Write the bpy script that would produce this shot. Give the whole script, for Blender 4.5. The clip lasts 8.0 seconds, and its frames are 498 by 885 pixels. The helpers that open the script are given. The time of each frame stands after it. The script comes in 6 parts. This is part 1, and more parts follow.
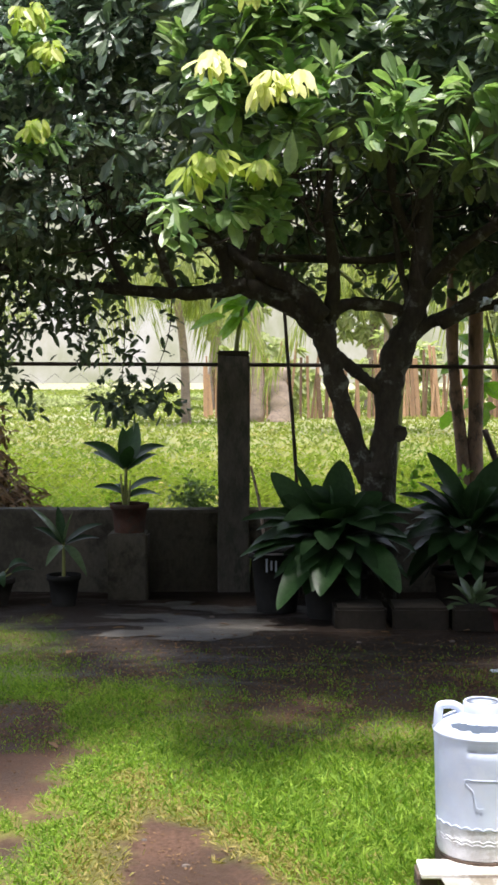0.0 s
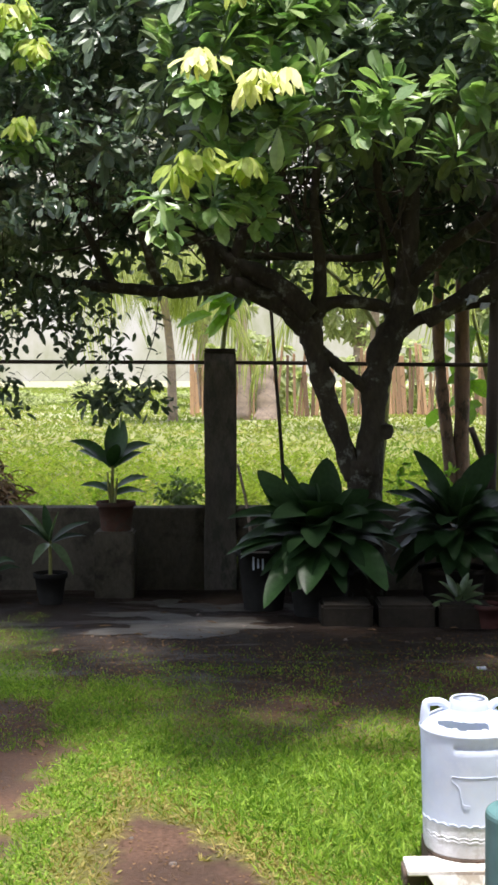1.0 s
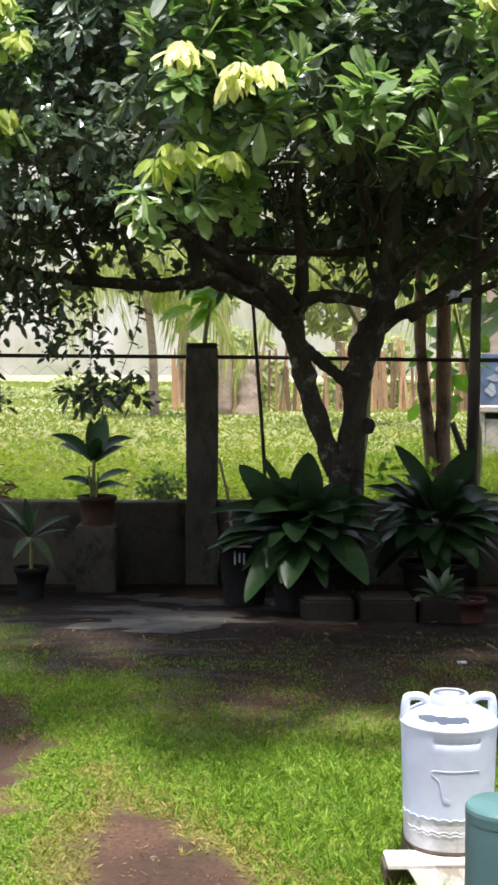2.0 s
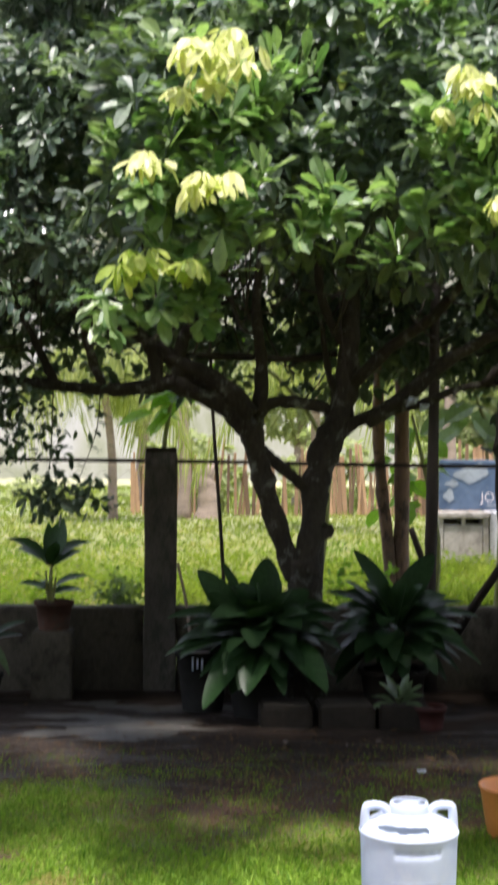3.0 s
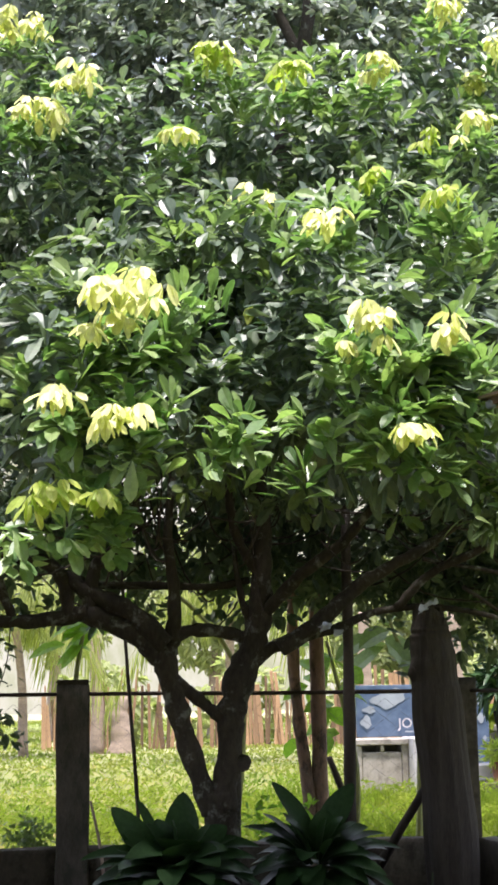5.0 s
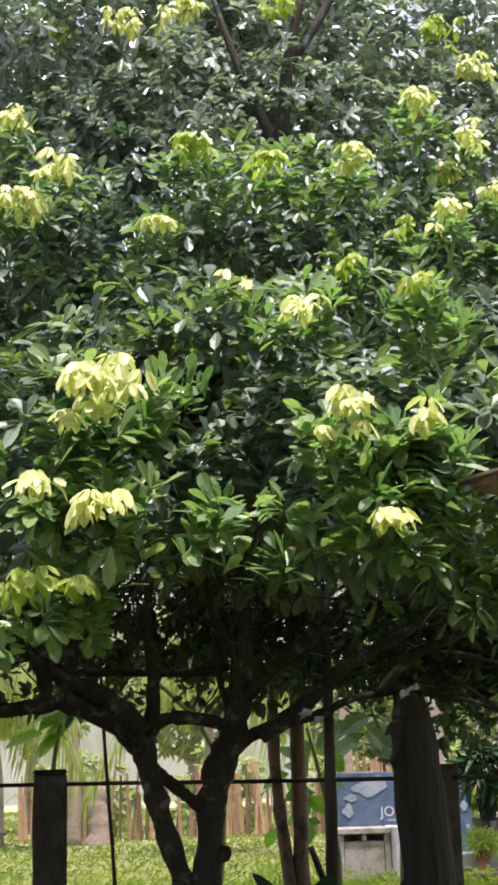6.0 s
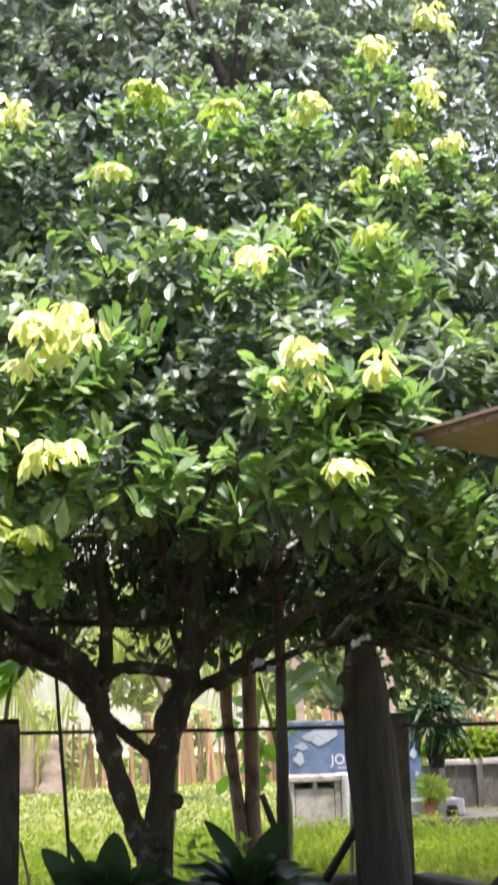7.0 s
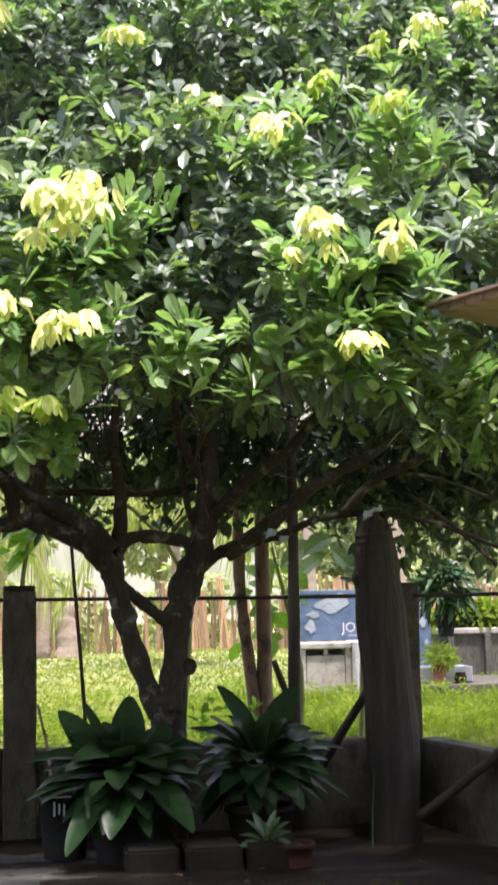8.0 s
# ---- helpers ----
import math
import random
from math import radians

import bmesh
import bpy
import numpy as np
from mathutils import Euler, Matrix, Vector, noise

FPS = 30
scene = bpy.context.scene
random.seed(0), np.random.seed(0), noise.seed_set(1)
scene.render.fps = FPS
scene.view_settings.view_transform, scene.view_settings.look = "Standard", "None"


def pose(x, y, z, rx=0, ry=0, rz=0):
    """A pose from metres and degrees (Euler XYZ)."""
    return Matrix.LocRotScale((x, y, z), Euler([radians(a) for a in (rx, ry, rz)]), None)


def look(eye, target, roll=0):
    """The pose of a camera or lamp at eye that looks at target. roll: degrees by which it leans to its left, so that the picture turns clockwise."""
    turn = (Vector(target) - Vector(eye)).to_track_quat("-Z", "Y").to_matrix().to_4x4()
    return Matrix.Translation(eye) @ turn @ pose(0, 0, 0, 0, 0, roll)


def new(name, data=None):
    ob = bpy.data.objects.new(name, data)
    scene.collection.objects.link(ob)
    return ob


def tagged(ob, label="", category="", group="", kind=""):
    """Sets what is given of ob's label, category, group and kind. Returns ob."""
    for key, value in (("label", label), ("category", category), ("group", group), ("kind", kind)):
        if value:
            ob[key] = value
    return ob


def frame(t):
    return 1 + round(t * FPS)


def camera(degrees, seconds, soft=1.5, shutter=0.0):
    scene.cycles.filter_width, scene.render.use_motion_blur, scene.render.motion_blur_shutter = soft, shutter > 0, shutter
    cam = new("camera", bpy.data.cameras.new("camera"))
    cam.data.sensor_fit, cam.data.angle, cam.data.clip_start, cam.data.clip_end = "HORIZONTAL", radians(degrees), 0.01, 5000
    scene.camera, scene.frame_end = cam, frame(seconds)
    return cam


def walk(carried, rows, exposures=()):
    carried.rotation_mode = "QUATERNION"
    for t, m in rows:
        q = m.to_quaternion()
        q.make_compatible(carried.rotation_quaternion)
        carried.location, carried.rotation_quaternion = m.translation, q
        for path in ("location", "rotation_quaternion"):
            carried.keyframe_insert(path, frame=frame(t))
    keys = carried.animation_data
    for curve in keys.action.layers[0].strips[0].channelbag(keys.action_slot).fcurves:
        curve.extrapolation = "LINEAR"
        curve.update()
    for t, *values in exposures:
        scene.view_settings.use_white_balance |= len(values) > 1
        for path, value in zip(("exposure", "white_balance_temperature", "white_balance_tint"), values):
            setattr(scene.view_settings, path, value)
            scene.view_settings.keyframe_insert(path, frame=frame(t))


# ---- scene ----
EYE = 1.5
cam = camera(20.6, 8.0, soft=2.9, shutter=0.5)
ROWS = [
    (0.0, pose(0, 0, EYE, 86.750, -0.000, 0.000)),
    (0.5, pose(0, 0, EYE, 86.714, 0.074, -0.366)),
    (1.0, pose(0, 0, EYE, 86.661, 0.018, -0.560)),
    (1.2, pose(0, 0, EYE, 86.505, -0.048, -0.610)),
    (2.3, pose(0, 0, EYE, 86.429, -0.060, -1.930)),
    (2.5, pose(0, 0, EYE, 87.101, 0.034, -2.410)),
    (2.7, pose(0, 0, EYE, 88.171, -0.123, -2.716)),
    (3.0, pose(0, 0, EYE, 90.809, -0.506, -3.020)),
    (3.5, pose(0, 0, EYE, 95.140, -0.182, -3.493)),
    (4.0, pose(0, 0, EYE, 98.793, 0.081, -3.848)),
    (4.5, pose(0, 0, EYE, 99.675, 0.812, -5.929)),
    (4.7, pose(0, 0, EYE, 99.811, 0.853, -6.286)),
    (5.8, pose(0, 0, EYE, 103.071, 1.371, -7.102)),
    (6.0, pose(0, 0, EYE, 103.819, 1.403, -7.367)),
    (6.5, pose(0, 0, EYE, 104.091, 1.714, -8.807)),
    (7.0, pose(0, 0, EYE, 101.734, 1.509, -9.325)),
    (7.5, pose(0, 0, EYE, 98.758, 1.238, -9.017)),
    (8.0, pose(0, 0, EYE, 96.377, 1.090, -8.807)),
]
walk(cam, ROWS, exposures=[(0.0, 0.98, 6300, 16), (2.3, 0.98, 6300, 16), (3.0, 0.86, 6300, 16), (3.5, 1.15, 6300, 18), (4.0, 1.18, 6300, 20), (4.7, 1.24, 6300, 20), (6.0, 0.68, 6350, 18), (6.5, 1.18, 6300, 20), (7.0, 1.36, 6300, 20), (8.0, 1.36, 6300, 20)])

# ---- sky and sun ----
SUN_EL, SUN_ROT = radians(77), radians(178)
world = bpy.data.worlds.new("sky")
scene.world = world
world.use_nodes = True
wn = world.node_tree
sky = wn.nodes.new("ShaderNodeTexSky")
sky.sky_type = "NISHITA"
sky.sun_disc = False
sky.sun_elevation, sky.sun_rotation = SUN_EL, SUN_ROT
sky.air_density, sky.dust_density, sky.ozone_density = 1.0, 1.5, 1.0
cloud = wn.nodes.new("ShaderNodeMix")  # thin bright cloud over the whole sky
cloud.data_type = "RGBA"
cloud.inputs[0].default_value = 0.7
cloud.inputs[7].default_value = (5.3, 5.65, 6.2, 1)
wn.links.new(sky.outputs[0], cloud.inputs[6])
bg = wn.nodes["Background"]
bg.inputs["Strength"].default_value = 0.15
wn.links.new(cloud.outputs[2], bg.inputs["Color"])

sun_data = bpy.data.lights.new("sun", "SUN")
sun_data.energy, sun_data.angle, sun_data.color = 5.0, radians(5), (1.0, 0.96, 0.88)
sun = new("sun", sun_data)
sun_dir = Vector((math.sin(SUN_ROT) * math.cos(SUN_EL), math.cos(SUN_ROT) * math.cos(SUN_EL), math.sin(SUN_EL)))
sun.matrix_world = look(sun_dir * 60, (0, 0, 0))

# ---- materials ----


def link(nt, a, b):
    nt.links.new(a, b)


def noise_node(nt, scale, detail=4.0, rough=0.6, coord="Object", stretch=(1, 1, 1)):
    tc = nt.nodes.new("ShaderNodeTexCoord")
    mp = nt.nodes.new("ShaderNodeMapping")
    mp.inputs["Scale"].default_value = stretch
    n = nt.nodes.new("ShaderNodeTexNoise")
    n.inputs["Scale"].default_value = scale
    n.inputs["Detail"].default_value = detail
    n.inputs["Roughness"].default_value = rough
    link(nt, tc.outputs[coord], mp.inputs[0])
    link(nt, mp.outputs[0], n.inputs["Vector"])
    return n


def ramp(nt, src, stops):
    r = nt.nodes.new("ShaderNodeValToRGB")
    r.color_ramp.elements[0].position, r.color_ramp.elements[0].color = stops[0][0], (*stops[0][1], 1)
    r.color_ramp.elements[1].position, r.color_ramp.elements[1].color = stops[-1][0], (*stops[-1][1], 1)
    for pos, col in stops[1:-1]:
        e = r.color_ramp.elements.new(pos)
        e.color = (*col, 1)
    link(nt, src, r.inputs[0])
    return r.outputs[0]


def mix(nt, fac, a, b, mode="MIX"):
    m = nt.nodes.new("ShaderNodeMix")
    m.data_type, m.blend_type = "RGBA", mode
    for sock, v in ((m.inputs[0], fac), (m.inputs[6], a), (m.inputs[7], b)):
        if isinstance(v, (int, float)):
            sock.default_value = v
        elif isinstance(v, tuple):
            sock.default_value = (*v, 1)
        else:
            link(nt, v, sock)
    return m.outputs[2]


def surface(name, dark, light, rough=0.7, grain=30.0, patch=3.0, bump=0.3, stain=None, stretch=(1, 1, 1), metal=0.0, spec=0.5, wet=0.0, random_tint=0.0, stain_stretch=(1, 1, 1), stain_at=0.5):
    """Two-scale procedural surface: fine grain, broad patches, optional stains, bump."""
    m = bpy.data.materials.new(name)
    m.use_nodes = True
    nt = m.node_tree
    b = nt.nodes["Principled BSDF"]
    fine = noise_node(nt, grain, 6, 0.7, stretch=stretch)
    broad = noise_node(nt, patch, 4, 0.6, stretch=stretch)
    c1 = ramp(nt, fine.outputs[0], [(0.3, dark), (0.7, light)])
    mid = tuple(0.5 * (p + q) for p, q in zip(dark, light))
    c2 = ramp(nt, broad.outputs[0], [(0.35, tuple(0.7 * v for v in mid)), (0.65, tuple(min(1, 1.15 * v) for v in light))])
    col = mix(nt, 0.5, c1, c2)
    if stain:
        st = noise_node(nt, patch * 1.7, 8, 0.75, stretch=stain_stretch)
        f = ramp(nt, st.outputs[0], [(stain_at, (0, 0, 0)), (stain_at + 0.1, (1, 1, 1))])
        col = mix(nt, f, col, stain)
    if random_tint:
        oi = nt.nodes.new("ShaderNodeObjectInfo")
        f = ramp(nt, oi.outputs["Random"], [(0.0, (1 - random_tint,) * 3), (1.0, (1 + random_tint,) * 3)])
        col = mix(nt, 1.0, col, f, "MULTIPLY")
    link(nt, col, b.inputs["Base Color"])
    rr = ramp(nt, broad.outputs[0], [(0.35, (max(0.05, rough - 0.15 - wet),) * 3), (0.65, (min(1, rough + 0.1),) * 3)])
    link(nt, rr, b.inputs["Roughness"])
    b.inputs["Metallic"].default_value = metal
    b.inputs["Specular IOR Level"].default_value = spec
    bp = nt.nodes.new("ShaderNodeBump")
    bp.inputs["Strength"].default_value = bump
    bp.inputs["Distance"].default_value = 0.01
    link(nt, fine.outputs[0], bp.inputs["Height"])
    link(nt, bp.outputs[0], b.inputs["Normal"])
    return m


def foliage(name, low, high, rough=0.4, through_light=0.35, spec=0.5, swathe=0.0):
    """Leaf: colour by piece, slight mottling, light passing through."""
    m = bpy.data.materials.new(name)
    m.use_nodes = True
    nt = m.node_tree
    b = nt.nodes["Principled BSDF"]
    geo = nt.nodes.new("ShaderNodeNewGeometry")
    col = ramp(nt, geo.outputs["Random Per Island"], [(0.0, low), (0.55, tuple(0.5 * (p + q) for p, q in zip(low, high))), (1.0, high)])
    n = noise_node(nt, 40, 3)
    sh = ramp(nt, n.outputs[0], [(0.3, (0.75, 0.75, 0.75)), (0.7, (1.1, 1.1, 1.1))])
    col = mix(nt, 1.0, col, sh, "MULTIPLY")
    if swathe:
        wide = noise_node(nt, 0.55, 4, 0.6, stretch=(1, 0.6, 1))
        tone = ramp(nt, wide.outputs[0], [(0.36, (1 - swathe, 1 - 0.5 * swathe, 1 - 0.6 * swathe)), (0.64, (1 + 1.3 * swathe, 1 + 0.6 * swathe, 1 + 1.2 * swathe))])
        col = mix(nt, 1.0, col, tone, "MULTIPLY")
    link(nt, col, b.inputs["Base Color"])
    b.inputs["Roughness"].default_value = rough
    b.inputs["Specular IOR Level"].default_value = spec
    tr = nt.nodes.new("ShaderNodeBsdfTranslucent")
    tcol = mix(nt, 1.0, col, (1.25, 1.45, 0.8), "MULTIPLY")
    link(nt, tcol, tr.inputs["Color"])
    ms = nt.nodes.new("ShaderNodeMixShader")
    ms.inputs[0].default_value = through_light
    link(nt, b.outputs[0], ms.inputs[1])
    link(nt, tr.outputs[0], ms.inputs[2])
    link(nt, ms.outputs[0], nt.nodes["Material Output"].inputs["Surface"])
    return m


M_BARK = surface("bark", (0.018, 0.016, 0.013), (0.07, 0.06, 0.047), 0.9, 40, 5, 1.0, spec=0.2, stain=(0.2, 0.21, 0.185), stretch=(1, 1, 0.5), stain_at=0.55)
M_BARK_BROWN = surface("bark_brown", (0.11, 0.062, 0.042), (0.32, 0.2, 0.14), 0.85, 35, 6, 0.8, stretch=(1, 1, 0.3), stain=(0.07, 0.048, 0.036), stain_stretch=(1, 1, 0.5))
M_BARK_PALE = surface("bark_pale", (0.17, 0.125, 0.1), (0.38, 0.29, 0.23), 0.9, 20, 3, 0.6, stretch=(1, 1, 3))
M_POST = surface("weathered_timber", (0.024, 0.021, 0.019), (0.08, 0.07, 0.06), 0.85, 30, 4, 0.9, spec=0.15, stretch=(6, 6, 0.6))
M_STICK = surface("dark_stick", (0.02, 0.016, 0.014), (0.06, 0.045, 0.036), 0.8, 60, 8, 0.6)
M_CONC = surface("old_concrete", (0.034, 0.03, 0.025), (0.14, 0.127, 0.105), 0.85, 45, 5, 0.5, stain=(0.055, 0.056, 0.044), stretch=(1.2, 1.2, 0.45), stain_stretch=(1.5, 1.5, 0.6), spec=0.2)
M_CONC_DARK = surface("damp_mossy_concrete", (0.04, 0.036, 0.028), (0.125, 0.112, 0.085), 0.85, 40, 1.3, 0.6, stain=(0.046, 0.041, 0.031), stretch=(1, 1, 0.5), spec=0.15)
M_CONC_PALE = surface("pale_concrete", (0.24, 0.215, 0.19), (0.38, 0.345, 0.31), 0.85, 30, 3, 0.3, stain=(0.2, 0.18, 0.155))
M_WHITE_MASONRY = surface("white_masonry", (0.46, 0.43, 0.44), (0.6, 0.57, 0.58), 0.8, 30, 3, 0.2)
M_CEMENT = surface("wet_worn_cement", (0.03, 0.026, 0.021), (0.088, 0.08, 0.066), 0.6, 30, 4, 0.5, stain=(0.04, 0.035, 0.03), wet=0.1, stretch=(0.6, 1.6, 1), stain_stretch=(0.5, 1.8, 1))
M_IRON = surface("rusty_iron", (0.025, 0.02, 0.018), (0.08, 0.055, 0.045), 0.7, 80, 10, 0.5, metal=0.4)
M_WIRE = surface("galvanised_wire", (0.1, 0.1, 0.09), (0.2, 0.2, 0.18), 0.6, 80, 10, 0.1, metal=0.5)
M_TERRA = surface("terracotta", (0.2, 0.07, 0.04), (0.36, 0.14, 0.085), 0.75, 40, 6, 0.3, stain=(0.1, 0.06, 0.045))
M_CLAY_POT = surface("brown_clay", (0.045, 0.024, 0.018), (0.09, 0.046, 0.032), 0.85, 40, 6, 0.3, spec=0.1, stain=(0.06, 0.045, 0.035))
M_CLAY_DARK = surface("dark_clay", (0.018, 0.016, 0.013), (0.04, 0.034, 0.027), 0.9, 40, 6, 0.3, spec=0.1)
M_RED_POT = surface("red_plastic", (0.034, 0.007, 0.005), (0.06, 0.012, 0.008), 0.85, 40, 6, 0.1)
M_BLACK_POT = surface("black_plastic", (0.014, 0.014, 0.013), (0.026, 0.025, 0.023), 0.95, 40, 6, 0.1, spec=0.05)
M_ORANGE = surface("orange_plastic", (0.5, 0.17, 0.035), (0.66, 0.26, 0.06), 0.5, 40, 6, 0.1)
M_WHITE_PLASTIC = surface("white_plastic", (0.66, 0.74, 0.92), (0.72, 0.79, 0.95), 0.5, 25, 5, 0.08, stain=(0.68, 0.73, 0.84))
_nt = M_WHITE_PLASTIC.node_tree
_tl = _nt.nodes.new("ShaderNodeBsdfTranslucent")
_tl.inputs["Color"].default_value = (0.75, 0.8, 0.92, 1)
_mx = _nt.nodes.new("ShaderNodeMixShader")
_mx.inputs[0].default_value = 0.28
link(_nt, _nt.nodes["Principled BSDF"].outputs[0], _mx.inputs[1])
link(_nt, _tl.outputs[0], _mx.inputs[2])
link(_nt, _mx.outputs[0], _nt.nodes["Material Output"].inputs["Surface"])
M_GRIMY_PLASTIC = surface("grimy_white_plastic", (0.58, 0.59, 0.63), (0.74, 0.75, 0.8), 0.55, 60, 14, 0.35, stain=(0.52, 0.51, 0.52))
M_TEAL = surface("teal_plastic", (0.065, 0.15, 0.15), (0.1, 0.2, 0.2), 0.5, 20, 4, 0.06)
M_WHITE_BOARD = surface("white_board", (0.6, 0.57, 0.54), (0.8, 0.77, 0.73), 0.7, 25, 6, 0.2, stain=(0.4, 0.34, 0.28))
M_ROT_WOOD = surface("rotten_wood", (0.05, 0.035, 0.025), (0.16, 0.11, 0.08), 0.9, 25, 9, 0.9)
M_ROOF = surface("brown_roof_boards", (0.2, 0.125, 0.1), (0.36, 0.25, 0.21), 0.75, 30, 4, 0.4, stretch=(1, 6, 1))
M_PLANK = surface("fence_plank", (0.15, 0.082, 0.045), (0.37, 0.23, 0.13), 0.9, 20, 3, 0.5, stretch=(5, 5, 0.5), random_tint=0.6)
M_BANNER = surface("blue_banner", (0.045, 0.08, 0.15), (0.1, 0.145, 0.22), 0.5, 5, 2.5, 0.05)
M_BANNER_PALE = surface("banner_print_pale", (0.2, 0.24, 0.28), (0.32, 0.35, 0.38), 0.5, 10, 3, 0.05)
M_WALL_HOUSE = surface("house_plaster", (0.2, 0.19, 0.17), (0.3, 0.28, 0.25), 0.85, 30, 2, 0.3)
M_STONE = surface("pebble", (0.06, 0.045, 0.036), (0.16, 0.13, 0.11), 0.8, 60, 9, 0.3)

M_LEAF = foliage("tree_leaf", (0.05, 0.088, 0.056), (0.165, 0.22, 0.13), 0.46, 0.27, 0.7)
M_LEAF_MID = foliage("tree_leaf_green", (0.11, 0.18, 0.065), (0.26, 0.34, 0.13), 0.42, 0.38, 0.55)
M_LEAF_YOUNG = foliage("young_leaf", (0.52, 0.54, 0.17), (0.82, 0.79, 0.42), 0.45, 0.35)
M_LEAF_FLUSH = foliage("new_leaf", (0.3, 0.4, 0.06), (0.55, 0.58, 0.13), 0.42, 0.45)
M_LEAF_FRESH = foliage("fresh_tree_leaf", (0.105, 0.2, 0.066), (0.3, 0.4, 0.155), 0.4, 0.42, 0.55)
# grey-green leaf, lightened further for the haze round the high crown
M_LEAF_BACK = foliage("far_tree_leaf", (0.12, 0.155, 0.13), (0.38, 0.42, 0.35), 0.28, 0.34, 1.0)
M_LEAF_SMALL = foliage("small_glossy_leaf", (0.06, 0.105, 0.075), (0.22, 0.285, 0.2), 0.26, 0.3, 1.0)
# distance haze is mixed into this leaf colour
M_LEAF_HAZY = foliage("distant_hazed_leaf", (0.28, 0.31, 0.15), (0.5, 0.51, 0.3), 0.7, 0.45, 0.2)
M_LEAF_BRIGHT = foliage("broad_bright_leaf", (0.16, 0.32, 0.03), (0.3, 0.46, 0.06), 0.45, 0.5)
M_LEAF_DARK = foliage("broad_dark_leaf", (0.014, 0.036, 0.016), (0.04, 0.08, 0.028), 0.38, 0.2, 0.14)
M_LEAF_POT = foliage("pot_plant_leaf", (0.025, 0.066, 0.022), (0.055, 0.125, 0.036), 0.36, 0.25, 0.35)
M_LEAF_STRIPE = foliage("variegated_leaf", (0.04, 0.08, 0.03), (0.2, 0.26, 0.15), 0.25, 0.25)
M_STEM = surface("green_stem", (0.13, 0.15, 0.04), (0.27, 0.28, 0.08), 0.6, 40, 8, 0.2)
M_STEM_DARK = surface("dark_green_stem", (0.02, 0.035, 0.012), (0.05, 0.075, 0.025), 0.6, 40, 8, 0.2)
M_GRASS = foliage("grass_blade", (0.09, 0.19, 0.02), (0.34, 0.47, 0.07), 0.5, 0.45, 0.15)
M_GRASS_DRY = foliage("dry_grass_blade", (0.22, 0.2, 0.05), (0.42, 0.34, 0.12), 0.6, 0.35, 0.3)
M_FIELD = foliage("field_blade", (0.13, 0.185, 0.02), (0.19, 0.235, 0.036), 0.7, 0.55, 0.05, 0.2)
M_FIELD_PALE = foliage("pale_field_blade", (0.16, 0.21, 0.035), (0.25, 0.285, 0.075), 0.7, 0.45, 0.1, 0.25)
M_DEAD = foliage("dead_leaf", (0.1, 0.055, 0.025), (0.26, 0.16, 0.085), 0.7, 0.2, 0.2)
M_DRY_FROND = foliage("dry_frond", (0.1, 0.058, 0.033), (0.36, 0.22, 0.12), 0.7, 0.2, 0.2)
M_FROND = foliage("palm_frond", (0.15, 0.19, 0.04), (0.36, 0.38, 0.11), 0.5, 0.45, 0.3)


# ---- builders ----
def mesh_of(name, verts, faces, mat, smooth=False):
    me = bpy.data.meshes.new(name)
    me.from_pydata([tuple(v) for v in verts], [], [tuple(f) for f in faces])
    if smooth:
        me.polygons.foreach_set("use_smooth", [True] * len(me.polygons))
    me.materials.append(mat)
    me.update()
    return me


def thing(name, loc, label, category, group="", kind=""):
    ob = new(name)
    ob.location = loc
    ob.empty_display_size = 0.05
    return tagged(ob, label, category, group, kind)


def part(name, geo, mat, parent, label="", smooth=False):
    """geo: verts (world metres) and faces; becomes one mesh under parent."""
    verts, faces = geo
    base = Vector((0, 0, 0))
    p = parent
    while p is not None:
        base += p.location
        p = p.parent
    me = mesh_of(name, [Vector(v) - base for v in verts], faces, mat, smooth)
    ob = new(name, me)
    ob.parent = parent
    return tagged(ob, label)


def solid(name, geo, mat, label, category="", group="", kind="", smooth=False):
    ob = new(name, mesh_of(name, geo[0], geo[1], mat, smooth))
    return tagged(ob, label, category, group, kind)


def merged(*geos):
    verts, faces = [], []
    for v, f in geos:
        o = len(verts)
        verts += [tuple(p) for p in v]
        faces += [tuple(i + o for i in q) for q in f]
    return verts, faces


def from_bm(bm):
    bm.verts.index_update()
    out = [v.co.copy() for v in bm.verts], [[v.index for v in f.verts] for f in bm.faces]
    bm.free()
    return out


def block(x0, y0, z0, x1, y1, z1, bevel=0.01, segs=1, rough=0.0, cuts=0, seed=1):
    """A bevelled block, optionally divided and made uneven."""
    bm = bmesh.new()
    bmesh.ops.create_cube(bm, size=1)
    for v in bm.verts:
        v.co = Vector(((x0 + x1) / 2 + v.co.x * (x1 - x0), (y0 + y1) / 2 + v.co.y * (y1 - y0), (z0 + z1) / 2 + v.co.z * (z1 - z0)))
    if cuts:
        bmesh.ops.subdivide_edges(bm, edges=bm.edges[:], cuts=cuts, use_grid_fill=True)
    elif bevel:
        bmesh.ops.bevel(bm, geom=bm.edges[:], offset=bevel, segments=segs, affect="EDGES")
    if rough:
        for v in bm.verts:
            v.co += noise.noise_vector(v.co * 4 + Vector((seed, seed, seed))) * rough
    return from_bm(bm)


